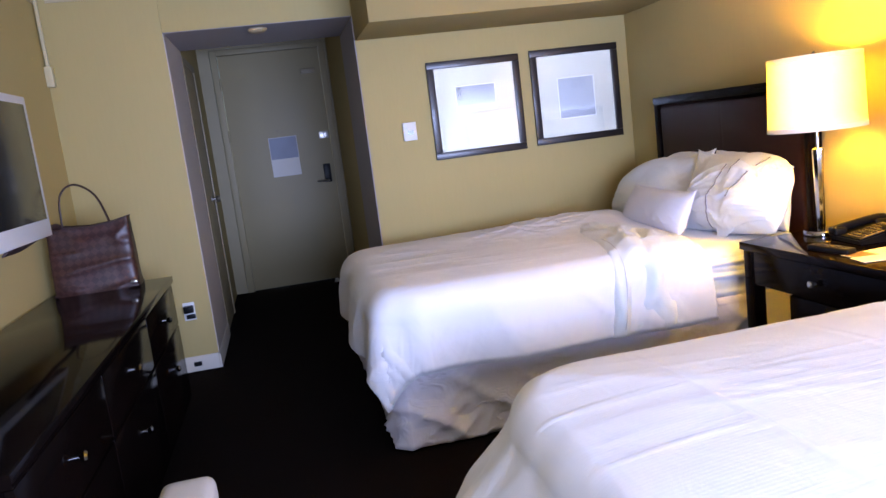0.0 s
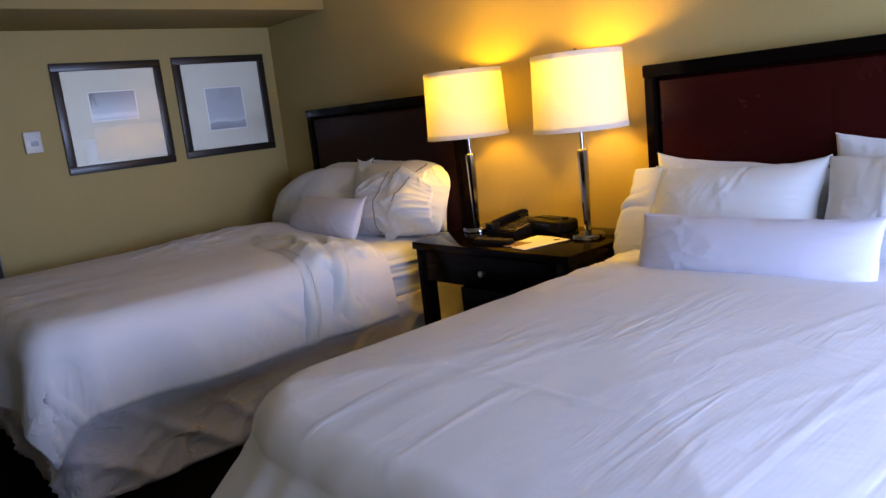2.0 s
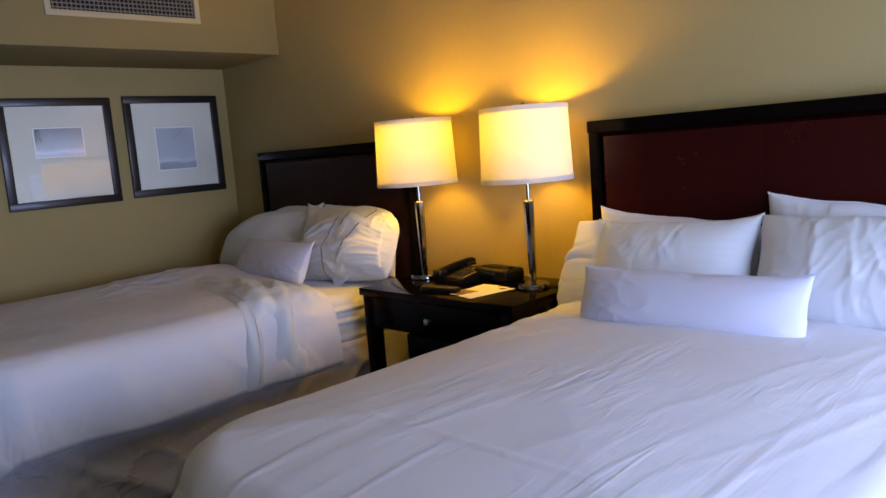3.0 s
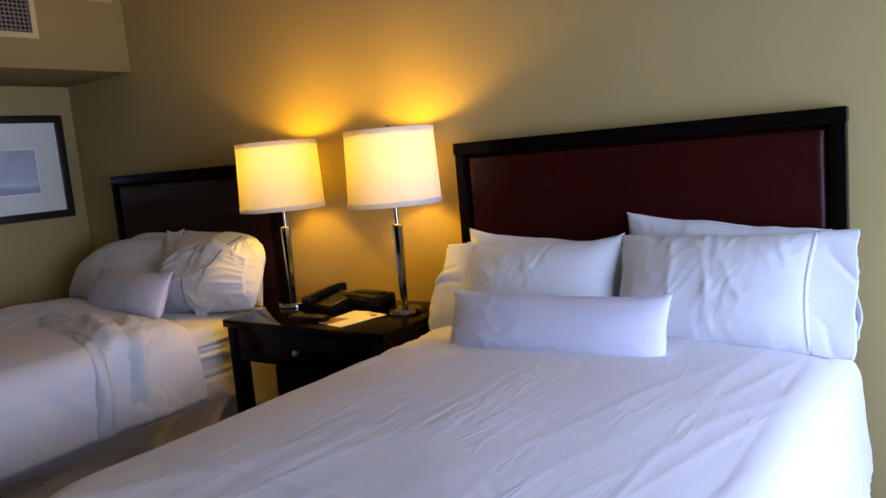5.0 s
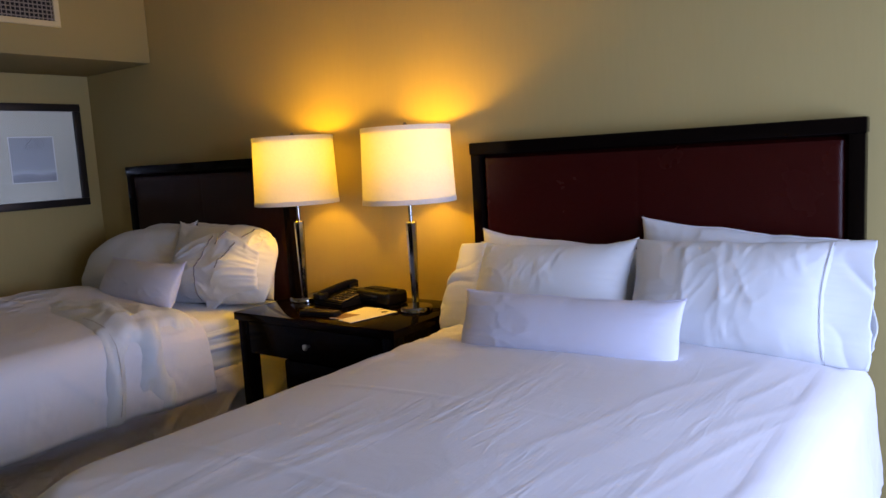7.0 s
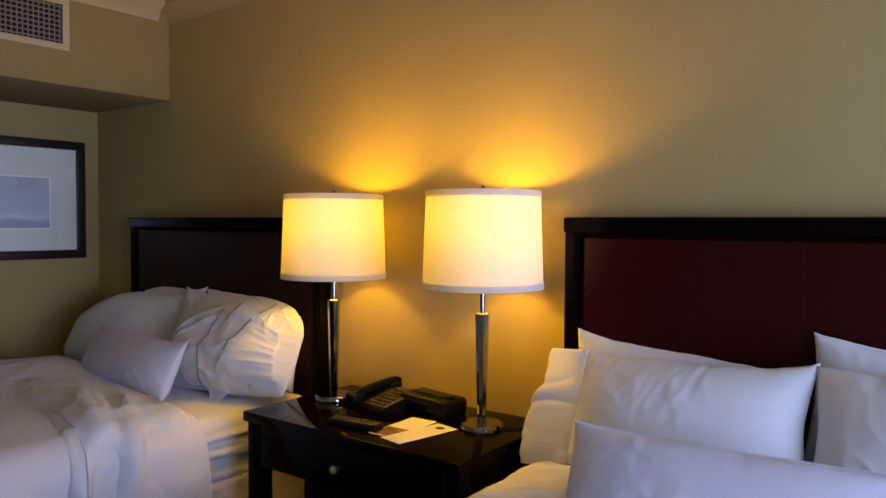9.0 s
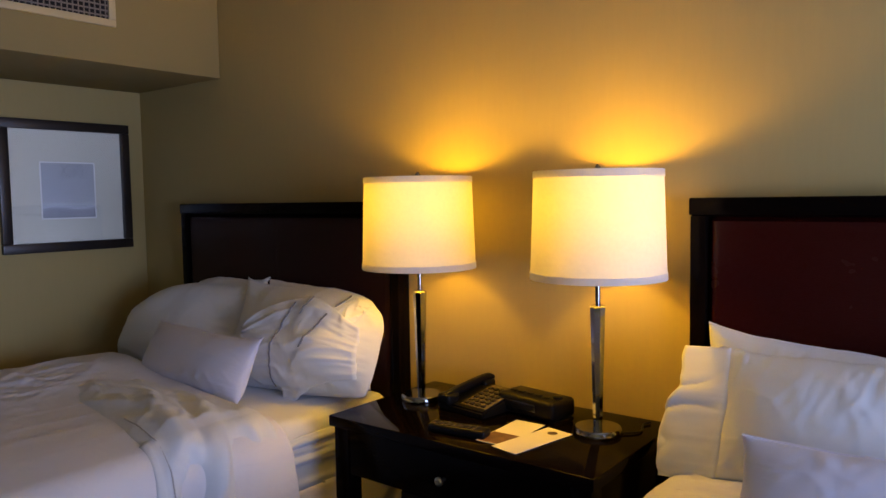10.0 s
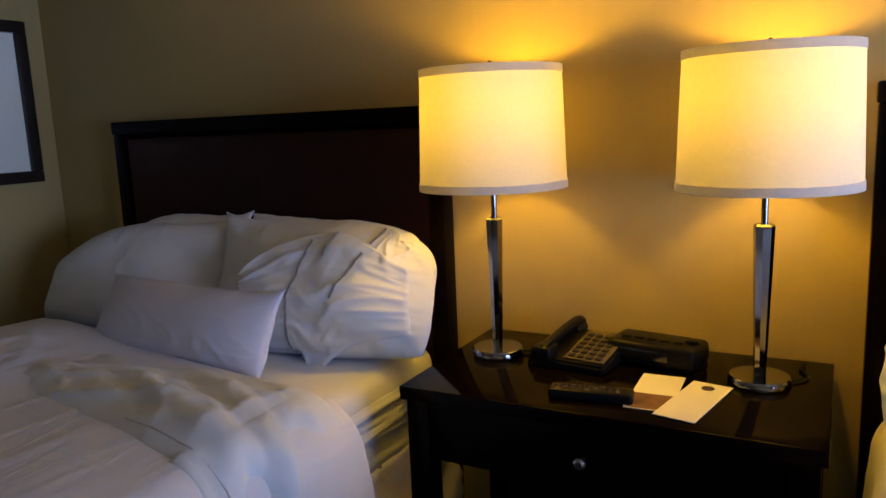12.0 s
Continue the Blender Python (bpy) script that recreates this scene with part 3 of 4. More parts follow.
part("adapter", bm, M_BLACK, out, "black plug-in adapter")
jack = thing("cable_jack", (0.014, -3.195, 0.05), "small dark cable jack on the baseboard", "jack")
part("plate", box((0.0, -0.025, -0.015), (0.005, 0.025, 0.015), 0.002), M_BLACK, jack)


# ---- headboards and beds ----
def headboard(x0, x1, label, hide, note):
    w = x1 - x0
    h = thing("headboard", (x0, -0.015, 0.0), label, "headboard", "headboards on the wall")
    top, s = 1.385, 0.045
    part("stile", box((0, -0.065, 0.0), (s, 0, top - 0.05), 0.005), M_WOOD_V, h)
    part("stile", box((w - s, -0.065, 0.0), (w, 0, top - 0.05), 0.005), M_WOOD_V, h)
    part("top_rail", box((-0.004, -0.069, top - 0.05), (w + 0.004, 0, top), 0.007), M_WOOD, h)
    part("back_board", box((s, -0.03, 0.25), (w - s, -0.005, top - 0.05), 0.002), M_WOOD, h)
    mid = w / 2

    def pad(a, b):
        def place(u, v):
            x, z = a + (b - a) * u, 0.45 + (top - 0.052 - 0.45) * v
            e = min(x - a, b - x, z - 0.45, top - 0.052 - z)
            r = 0.032
            y = r * (1 - math.sqrt(max(0.0, 1 - (1 - min(e, r) / r) ** 2)))
            y += 0.0015 * math.exp(-((x - mid) / 0.007) ** 2)
            return Vector((x, -0.058 + y - 0.003 * nz(x * 3, z * 3, a), z))
        return sheet(place, 150, 60, 0.012)
    part("panel", pad(s + 0.002, w - s - 0.002), hide, h, note)
    return h


headboard(0.467, 1.905, "dark wooden headboard with a padded oxblood leather panel, darkened as shade", M_LEATHER_SHADED, "padded oxblood leather panel, darkened as shade")
headboard(3.022, 4.440, "dark wooden headboard with a padded oxblood leather panel", M_LEATHER, "padded oxblood leather panel")


def bed_base(x0, x1, length, label, seed):
    """Mattress, box spring and a gathered skirt; local x runs across, y from the head (0) to the foot."""
    w = x1 - x0
    bed = thing("bed", (x0, -0.09, 0.0), label, "bed", "double beds")

    def soft_box(lo, hi, r, name, mat):
        part(name, box(lo, hi, r, 5), mat, bed)
    soft_box((0, -length, 0.38), (w, 0, 0.655), 0.07, "mattress", M_LINEN)
    soft_box((0.01, -length + 0.01, 0.17), (w - 0.01, 0, 0.38), 0.03, "box_spring", M_SKIRT)
    for x in (0.12, w - 0.12):
        for y in (-0.15, -length + 0.15):
            part("leg", lathe([(0.025, 0.0), (0.03, 0.17)], 14, at=(x, y, 0)), M_BLACK, bed)
    per = [(w + 0.012, 0.0), (w + 0.012, -length - 0.012), (-0.012, -length - 0.012), (-0.012, 0.0)]
    seglen = [abs(per[i + 1][0] - per[i][0]) + abs(per[i + 1][1] - per[i][1]) for i in range(3)]
    total = sum(seglen)

    def skirt(u, v):
        s, i = u * total, 0
        while i < 2 and s > seglen[i]:
            s -= seglen[i]
            i += 1
        k = s / seglen[i]
        a, b = per[i], per[i + 1]
        x, y = a[0] + (b[0] - a[0]) * k, a[1] + (b[1] - a[1]) * k
        o = [(1, 0), (0, -1), (-1, 0)][i]
        z = 0.42 - v * 0.405
        q = u * total
        hang = v * (1 - 0.75 * v * v * v)
        f = 0.03 * v + hang * (0.030 * nz(q * 2.2 + v * 1.2, v * 0.8, seed) + 0.075 * ridge(q * 2.6 + v * 1.5, v * 0.9 - q * 0.3, seed) + 0.045 * ridge(q * 6.0 - v * 2.6, v * 1.4, seed + 4) + 0.007 * ridge(q * 12 + v * 5, v * 2.5, seed + 9)) + 0.018 * v * nz(q * 2.5, seed, 3)
        return Vector((x + o[0] * (f + 0.004), y + o[1] * (f + 0.004), z))
    part("bed_skirt", sheet(skirt, 520, 20, 0.004), M_SKIRT, bed, "gathered off-white bed skirt", 180)

    # creases where the fitted sheet wraps the mattress side
    def side(u, v):
        y, z = -0.02 - u * (length - 0.1), 0.40 + v * 0.20
        f = 0.012 * ridge(y * 0.8 + z * 2, z * 13, seed + 7) + 0.008 * ridge(y * 0.5, z * 24 + y * 2, seed) + 0.004 * nz(y * 3, z * 22, seed)
        return Vector((w + 0.004 + max(f, 0.0) + 0.006 * math.sin(v * math.pi), y, z))
    part("sheet_side", sheet(side, 120, 26, 0.004), M_LINEN, bed, "creased white sheet", 180)
    return bed


bed_base(0.50, 1.87, 2.03, "double bed with a white sheet and gathered skirt", 1.3)
bed_base(3.085, 4.41, 1.88, "double bed with a white sheet and gathered skirt", 5.1)


def duvet(x0, x1, y_head, y_foot, z, drop, seed, label, mat, puff=0.0, extra=None, corner=0.1, r=0.085, r_foot=0.085, flare=0.1, flare_side=0.1, splay=0.0, folds=0.03, skew=0.0, relief=1.0, n=(200, 210), reach=0.0, turns=9.0):
    """A cover over the top that hangs down both sides and the foot; corner: how round its foot corners are from above."""
    w, length = x1 - x0, y_head - y_foot
    d = thing("duvet", (x0, y_head, 0.0), label, "duvet", "duvets on the beds")

    def fall(q, foot):
        """outward and down after q metres past the top's edge"""
        rad = r + (r_foot - r) * foot
        bend = rad * math.pi / 2
        if q < bend:
            k = q / rad
            return rad * math.sin(k), rad * (1 - math.cos(k))
        g = flare_side + (flare - flare_side) * foot + 0.4 * flare * foot * (1 - foot) * 4
        return rad + (q - bend) * g, rad + (q - bend) * math.sqrt(1 - g * g)

    def place(u, v):
        s = -drop + u * (w + 2 * drop)
        t = v * (length + drop)
        bx, by = min(max(s, corner), w - corner), min(t, length - corner)
        ox, oy = s - bx, t - by
        far = math.hypot(ox, oy)
        q = far - corner
        ed = min(s, w - s, length - t)
        crown = puff * (1 - math.exp(-max(ed, 0) / 0.25))
        h = relief * (0.008 * nz(s * 1.6, t * 1.4, seed) + 0.003 * nz(s * 5, t * 4, seed + 4))
        patch = max(0.0, 0.1 + 1.5 * nz(s * 1.4, t * 1.1, seed + 2))
        h += relief * 0.005 * patch * ridge(s * 4.2 + t * 0.8, t * 1.1 - s * 0.5, seed + 8)
        h += relief * 0.004 * max(0.0, 0.1 + nz(s * 2, t, seed + 21)) * ridge(s * 12 + t * 2, t * 2.0 + s, seed + 17)
        h *= 0.3 + 0.7 * min(1.0, t / 0.3)
        if extra:
            h += extra(s, t)
        slant = skew * (1 - min(max(s / w, 0.0), 1.0)) ** 3 * min(max(t / length, 0.0), 1.0) ** 2
        slant -= reach * max(0.0, 1 - max(s, 0.0) / w) ** 1.4 * max(0.0, 1 - t / length)
        if q <= 0:
            return Vector((s, -t - slant, z + crown + h))
        ux, uy = ox / far, oy / far
        oblique = min(abs(ux), abs(uy)) * 1.41
        out, down = fall(q * (1 - 0.10 * oblique), uy * uy)
        ang = math.atan2(uy, abs(ux))
        low = min(q / 0.25, 1)
        fold = folds * math.sin(ang * turns + seed) * oblique * low
        along = t if abs(ux) > uy else s
        wav = low * (0.012 * math.sin(along * 9 + 4 * nz(along * 1.5, seed)) + 0.02 * nz(along * 2.6, q * 2, seed) + 0.012 * ridge(along * 3.2 + q * 1.4, q * 2.2, seed + 5))
        wav *= min(1.0, folds / 0.03 + 0.1)
        wav += 0.004 * nz(along * 9, q * 9, seed)
        wav += 0.010 * min(1.0, max(0.0, (q - 0.16) / 0.15)) * max(0.0, 0.2 + nz(along * 1.7, seed + 9)) * (ridge(along * 6 + q * 5, q * 3, seed + 2) + 0.6 * ridge(along * 13 - q * 6, q * 4, seed + 6))
        out += fold + wav + splay * uy * uy * (1 - math.exp(-(max(0.0, q - 0.12) / 0.2) ** 1.6))
        keep = max(0.0, 1 - q / 0.12)
        return Vector((bx + ux * (corner + out), -by - uy * (corner + out) - slant, z - down + crown + h * keep + 0.006 * (1 - keep) * nz(s * 3, t * 3, seed)))
    part("cover", sheet(place, n[0], n[1], 0.022), mat, d, "", 180)
    rim = [place(0, k / 120) for k in range(121)] + [place(k / 120, 1) for k in range(1, 121)] + [place(1, 1 - k / 120) for k in range(1, 121)]
    part("hem", sweep(rim, 0.006, 6), M_LINEN, d, "rolled white hem", 180)
    return d


def crumple(s, t):
    """rumpled patch in the middle of the first bed's cover"""
    e = math.exp(-((s - 0.25) ** 2 / 0.07 + (t - 0.50) ** 2 / 0.12))
    hump = 0.03 * math.exp(-((s - 0.25) ** 2 / 0.10 + (t - 0.15) ** 2 / 0.06))
    return min(1.0, 0.3 + t / 0.4) * e * (0.020 * ridge(s * 3.2, t * 4.5, 2.2) + 0.012 * ridge(s * 8 + t * 3, t * 6, 5.2) + 0.006 * ridge(s * 15, t * 12 - s * 5, 3.7) + 0.008 * nz(s * 5, t * 5, 1.1) + 0.010) + hump


def pressed(s, t):
    """long straight folds left from ironing, along the bed and across it"""
    f = 0.020 * max(0.0, 1 - s / 0.28) * max(0.0, 1 - t / 0.85) * (0.5 * nz(t * 11, s * 5, 2.0) + ridge(t * 8 + s * 3, s * 3, 7.0) + 0.5 * ridge(t * 17 - s * 4, s * 6, 4.0))
    for at, k in ((0.30, 0.0012), (0.56, 0.0022), (1.08, 0.0020)):
        d = s - at - 0.006 * nz(t * 1.5, at)
        f += k * math.exp(-(d / 0.006) ** 2) * max(0.0, 0.4 + 1.6 * nz(t * 1.9, at * 9))
    for at, k in ((0.95, 0.003), (1.45, 0.0035)):
        d = t - at - 0.008 * nz(s * 2, at)
        f += k * math.exp(-(d / 0.008) ** 2) * (0.4 + nz(s * 2, at * 5))
    return f


duvet(0.53, 1.86, -0.68, -2.10, 0.685, 0.39, 2.7, "rumpled white duvet with its head edge turned back", M_QUILT, 0.012, crumple, 0.10, 0.11, 0.11, 0.12, folds=0.028, reach=0.2, turns=5.0, n=(240, 260))
duvet(3.155, 4.375, -0.22, -1.973, 0.676, 0.43, 6.4, "smooth white striped duvet over the bed", M_DUVET, 0.042, pressed, 0.20, 0.10, 0.07, 0.28, 0.10, 0.165, 0.012, 0.0, relief=0.55, n=(320, 300))


def turned_back():
    """The duvet's head edge folded over itself and hanging down the side."""
    x_edge, z = 1.30, 0.712

    def place(u, v):
        s = u * 1.22                                 # across, then down the near side
        t = v * (0.24 + 0.24 * u) - 0.02     # along the bed
        y = -t
        q = s - x_edge + 0.50
        f = 0.004 + 0.014 * nz(s * 4, t * 5, 7.7) + 0.018 * ridge(s * 1.6 + t * 4.5, t * 5.0, 3.1) + 0.007 * ridge(s * 5 - t * 6, t * 9, 6.3) + 0.003 * ridge(s * 11 + t * 8, t * 13 - s * 4, 9.9)
        for at, k, wide in ((0.22, 0.016, 0.030), (0.33, -0.010, 0.022), (0.42, 0.018, 0.026), (0.60, 0.012, 0.020)):
            f += k * math.exp(-((0.42 * s - t + 0.10 - at * 0.7 + 0.02 * nz(s * 3, at * 9)) / wide) ** 2) * min(1.0, max(0.0, (s - 0.25) / 0.2))
        f *= 0.25 + 0.75 * min(1.0, v * 1.8)
        sink = 0.016 * max(0.0, (v - 0.75) / 0.25) ** 2 + 0.02 * max(0.0, 1 - s / 0.12)
        if q < 0:
            return Vector((s, y, max(f, 0.0) * (1 - v ** 6) + 0.01 * math.sin(math.pi * v) - sink))
        r, a = 0.11, 0.11 * math.pi / 2
        if q < a:
            k = q / r
            ox, dz = r * math.sin(k), r * (1 - math.cos(k))
        else:
            ox, dz = r + (q - a) * 0.12, r + (q - a) * 0.99
        fold = (0.019 * math.sin(v * 13 + 1.5 * q * 4) + 0.02 * nz(v * 5, q * 2, 4.0)) * min(q / 0.2, 1)
        return Vector((x_edge - 0.50 + ox + f + fold - sink, y, -dz + f * 0.4 - 0.5 * sink))
    return sheet(place, 130, 60, 0.010), [place(k / 80, 0.9) + (Vector((0.0, 0, 0.0115)) if k < 54 else Vector((0.0115, 0, 0.004))) for k in range(38, 79)]


flap = thing("fold", (1.045, -0.735, 0.716), "turned-back white edge of the duvet", "duvet fold")
flap.name = "duvet_fold"
cloth, line = turned_back()
part("cloth", cloth, M_LINEN, flap, "", 180)
part("seam", sweep(line, 0.0022, 6), M_SEAM_PALE, flap, "grey stitched seam")


def pillow(at, w, h, t, lean, turn, seed, label, category="pillow", group="pillows on the beds", flange=0.0, side=1, roll=0.0, lumpy=1.0, seam=True, name="pillow", droop=0.0, ruffle=0.4, pinch=0.05, round_end=0.0, seam_at=0.895, ears=(0.0, 0.0), thread=None, flaps=(), cotton=None, crush=0.0, taper=0.58):
    """A stuffed case, upright, its face towards -y; flange: the open sleeve past its end on one side; droop: how far its top sinks on that side."""
    p = new(name)
    p.matrix_world = Matrix.Translation(at) @ pose(0, 0, 0, 0, 0, turn) @ pose(0, 0, 0, -lean, 0, 0) @ pose(0, 0, 0, 0, roll, 0)
    tagged(p, label, category, group)
    nu, nv = 84, 56

    def outline(u, v):
        x = w / 2 * u * (1 - pinch * (1 - v * v) - 0.012 * (1 + nz(v * 2, seed)))
        z = h / 2 + h / 2 * v * (1 - 0.5 * pinch * (1 - u * u) - 0.035 * nz(u * 2.5, seed + 3) - 0.016 * nz(u * 7, seed + 5))
        k = max(0.0, u * side)
        x *= 1 - round_end * (max(0.0, v) ** 3 + 0.35 * max(0.0, -v) ** 3) * k
        z = h / 2 + (z - h / 2) * (1 - 0.6 * round_end * k ** 4)
        z *= 1 - droop * k * k * max(0.0, v * 0.5 + 0.5)
        ear = ears[1 if u > 0 else 0] * abs(u) ** 5 * max(0.0, v) ** 5
        return x + 0.3 * math.copysign(ear, u), z + ear

    def depth(u, v, face):
        b = max(0.0, (1 - abs(u) ** 2.8) * (1 - abs(v) ** 2.6)) ** taper
        e = 1 - max(abs(u), abs(v))
        near = math.exp(-e / 0.22)
        if abs(v) > abs(u):
            wr = near * 0.010 * (ridge(u * 7, v * 1.2, seed + face) + 0.6 * ridge(u * 15, v * 2, seed + 2)) * (0.5 + nz(u * 3, seed))
        else:
            wr = near * 0.010 * (ridge(v * 4, u * 1.2, seed + face) + 0.6 * ridge(v * 9, u * 2, seed + 2)) * (0.5 + nz(v * 3, seed))
        some = max(0.0, 0.15 + 1.3 * nz(u * 1.1, v * 1.1, seed + 31))
        wr += some * (0.007 * ridge(u * 3.6 + v * 1.3, v * 1.1 - u * 0.6, seed + face) + 0.004 * ridge(u * 8.5 - v * 1.8, v * 1.8 + u, seed + face + 9)) + 0.005 * nz(u * 1.3, v * 1.3, seed + face * 2)
        wr -= crush * 0.045 * (0.25 - abs(nz(u * 1.2 + v * 0.7, v * 0.9 - u * 0.4, seed + 50)))
        return t / 2 * b * (1 - 0.22 * v) + lumpy * wr * min(1.0, e * 6)
    bm = bmesh.new()
    grid = {}
    for face in (0, 1):
        for i in range(nu + 1):
            for j in range(nv + 1):
                u, v = -1 + 2 * i / nu, -1 + 2 * j / nv
                rim = i in (0, nu) or j in (0, nv)
                if rim and face:
                    grid[face, i, j] = grid[0, i, j]
                    continue
                x, z = outline(u, v)
                y = 0.0 if rim else depth(u, v, face) * (-1 if face == 0 else 1)
                grid[face, i, j] = bm.verts.new((x, y, z))
        for i in range(nu):
            for j in range(nv):
                q = [grid[face, i, j], grid[face, i + 1, j], grid[face, i + 1, j + 1], grid[face, i, j + 1]]
                bm.faces.new(q if face == 0 else q[::-1])
    part("case", bm, cotton or M_LINEN, p, "", 180)
    if flange:
        for way in (-1, 1):
            def hem(u, v):
                vv = -1 + 2 * v
                x0, z = outline(side * 0.90, vv * 0.995)
                base = depth(side * 0.90, vv * 0.97, 0 if way < 0 else 1) - 0.003
                open_y = (0.002 + 0.03 * ruffle * ruffle + 0.012 * ruffle * nz(vv * 2, seed + way)) * max(0.0, 1 - vv * vv) ** 0.5
                y = way * (base * (1 - u) + open_y * u)
                crimp = ruffle * u * (1 - 0.3 * u) * (0.05 * nz(vv * 1.8, u * 0.8, seed + way * 3) + 0.03 * ridge(vv * 1.7 + u * 0.4, u * 0.7, seed + way) - 0.01)
                length = (flange + 0.05 * w) * (1 - 0.55 * ruffle * vv) * (1 - (0.5 - 0.4 * ruffle) * vv * vv * (vv < 0)) * (1 + ruffle * (0.35 * nz(vv * 1.6, seed + 6 + way) + 0.12 * ridge(vv * 2.2, seed + way)))
                return Vector((x0 + side * u * length, y + crimp, z * (1 - 0.06 * u * droop) + 0.012 * u * nz(vv * 4, seed + way)))
            part("hem", sheet(hem, 26, 70, 0.005), M_LINEN, p, "loose open hem", 180)
        if seam:
            pts = []
            for j in range(61):
                vv = -0.95 + 1.9 * j / 60
                x, z = outline(side * (seam_at + 0.05 * vv * (seam_at < 0.8)), vv)
                pts.append((x, -depth(side * (seam_at + 0.05 * vv * (seam_at < 0.8)), vv, 0) - 0.004, z))
            part("seam", sweep(pts, 0.0017 if seam_at > 0.8 else 0.003, 6, flat=0.6), thread or M_SEAM, p, "grey stitched seam")
    else:
        pts = []
        for j in range(61):
            x, z = outline(-1 + 2 * j / 60, 1.0)
            pts.append((x, 0, z))
        part("piping", sweep(pts, 0.003, 6), cotton or M_LINEN, p)

    def over(u, v, lift):
        """a place on the front face, lifted off it"""
        x, z = outline(u, v)
        return Vector((x, -depth(max(-0.96, min(0.96, u)), max(-0.96, min(0.96, v)), 0) - lift, z))
    for upper, lower, lip, tucked, seams in flaps:
        # loose cloth folded over the face: a raised lip above, flat below, with slanting tucks
        up, dn = arc([(x, y, 0) for x, y in upper], 16), arc([(x, y, 0) for x, y in lower], 16)

        def cloth(a, b):
            i = a * (len(up) - 1)
            k = min(int(i), len(up) - 2)
            j = a * (len(dn) - 1)
            m = min(int(j), len(dn) - 2)
            q = up[k].lerp(up[k + 1], i - k).lerp(dn[m].lerp(dn[m + 1], j - m), b)
            tuck = 0.016 * ridge(b * 3.4 + a * 0.9, a * 1.3 - b * 0.4, seed + 3) + 0.006 * ridge(b * 7 - a * 1.5, a * 2.2 + b, seed + 5)
            lift = 0.007 + lip * math.exp(-b / 0.16) * (0.6 + 0.8 * abs(nz(a * 4, seed))) + tucked * tuck * min(1.0, b * 5) * min(1.0, (1 - b) * 3 + 0.3)
            return over(q.x, q.y, lift)
        part("loose_sleeve", sheet(lambda a, b: cloth(1 - a, b), 60, 44, 0.005), M_LINEN, p, "loose folded sleeve", 180)
        for a0, a1, b0, b1 in seams:
            line = [cloth(a0 + (a1 - a0) * k / 24, b0 + (b1 - b0) * k / 24) + Vector((0, -0.0015, 0)) for k in range(25)]
            part("seam", sweep(line, 0.0036, 6, flat=0.7), M_SEAM, p, "grey stitched seam")
    return p


TOP1, TOP2 = 0.665, 0.70
# second bed
pillow((3.40, -0.15, TOP2 - 0.01), 0.68, 0.31, 0.15, 6, 0, 3.3, "plump white pillow propped against the headboard", roll=5, ears=(0.01, 0.0))
pillow((4.08, -0.14, TOP2 - 0.01), 0.72, 0.355, 0.15, 6, 0, 8.8, "plump white pillow propped against the headboard", roll=5, ears=(0.015, 0.0))
pillow((3.485, -0.39, TOP2 - 0.004), 0.63, 0.340, 0.20, 27, 0, 12.2, "white pillow with an open ruffled hem", flange=0.12, side=-1, roll=-2, ruffle=0.5, ears=(0.015, 0.025), seam=False)
pillow((4.10, -0.38, TOP2 - 0.004), 0.64, 0.362, 0.21, 25, 0, 15.7, "white pillow with a grey stitched hem", flange=0.09, side=1, thread=M_SEAM_PALE, ears=(0.0, 0.01))
pillow((3.685, -0.63, TOP2 - 0.008), 0.74, 0.20, 0.15, 22, 3, 21.0, "slim white bolster pillow laid in front", name="bolster_pillow", cotton=M_BOLSTER, lumpy=0.55, pinch=0.02, ears=(0.008, 0.014))
# first bed
pillow((0.83, -0.14, TOP1), 0.66, 0.38, 0.15, 6, 0, 30.3, "plump white pillow propped against the headboard", side=-1, droop=0.3)
pillow((1.48, -0.14, TOP1), 0.66, 0.375, 0.15, 6, 0, 34.8, "plump white pillow propped against the headboard", roll=2, droop=0.15)
pillow((0.75, -0.33, TOP1 - 0.012), 0.88, 0.40, 0.22, 24, 6, 37.1, "white pillow slumped by the wall", side=-1, droop=0.45, pinch=0.075, round_end=0.12, ears=(0.0, 0.045), lumpy=1.5, crush=0.3)
# sleeve: the loose end of the case pulled over the face; lapel: its corner hanging from the top
SLEEVE = ([(-0.56, 0.0), (-0.3, 0.40), (-0.02, 0.60), (0.28, 0.66), (0.55, 0.52), (0.86, 0.25)],
          [(-0.50, -0.30), (-0.34, -0.92), (-0.02, -0.98), (0.12, -1.28), (0.36, -0.94), (0.90, -0.70)], 0.026, 0.75, [(0.46, 0.36, 0.06, 1.0), (0.60, 0.57, 0.0, 0.2), (0.80, 0.74, 0.1, 0.55)])
LAPEL = ([(0.60, 0.94), (0.72, 0.92), (0.88, 0.80)], [(0.50, 0.42), (0.60, 0.20), (0.70, 0.0)], 0.010, 0.0, [(0.03, 0.03, 0.05, 0.7)])
pillow((1.575, -0.36, TOP1 - 0.006), 0.84, 0.435, 0.26, 27, 3, 41.9, "crumpled white pillow with a grey stitched open hem", side=1, lumpy=1.7, crush=0.5, taper=0.85, roll=-2, droop=0.10, pinch=0.06, round_end=0.24, ears=(0.035, 0.0), flaps=(SLEEVE, LAPEL))
pillow((1.265, -0.60, TOP1 + 0.022), 0.76, 0.225, 0.15, 26, -5, 44.4, "slim white bolster pillow laid in front", name="bolster_pillow", cotton=M_BOLSTER, lumpy=0.55, pinch=0.02, ears=(0.008, 0.02))


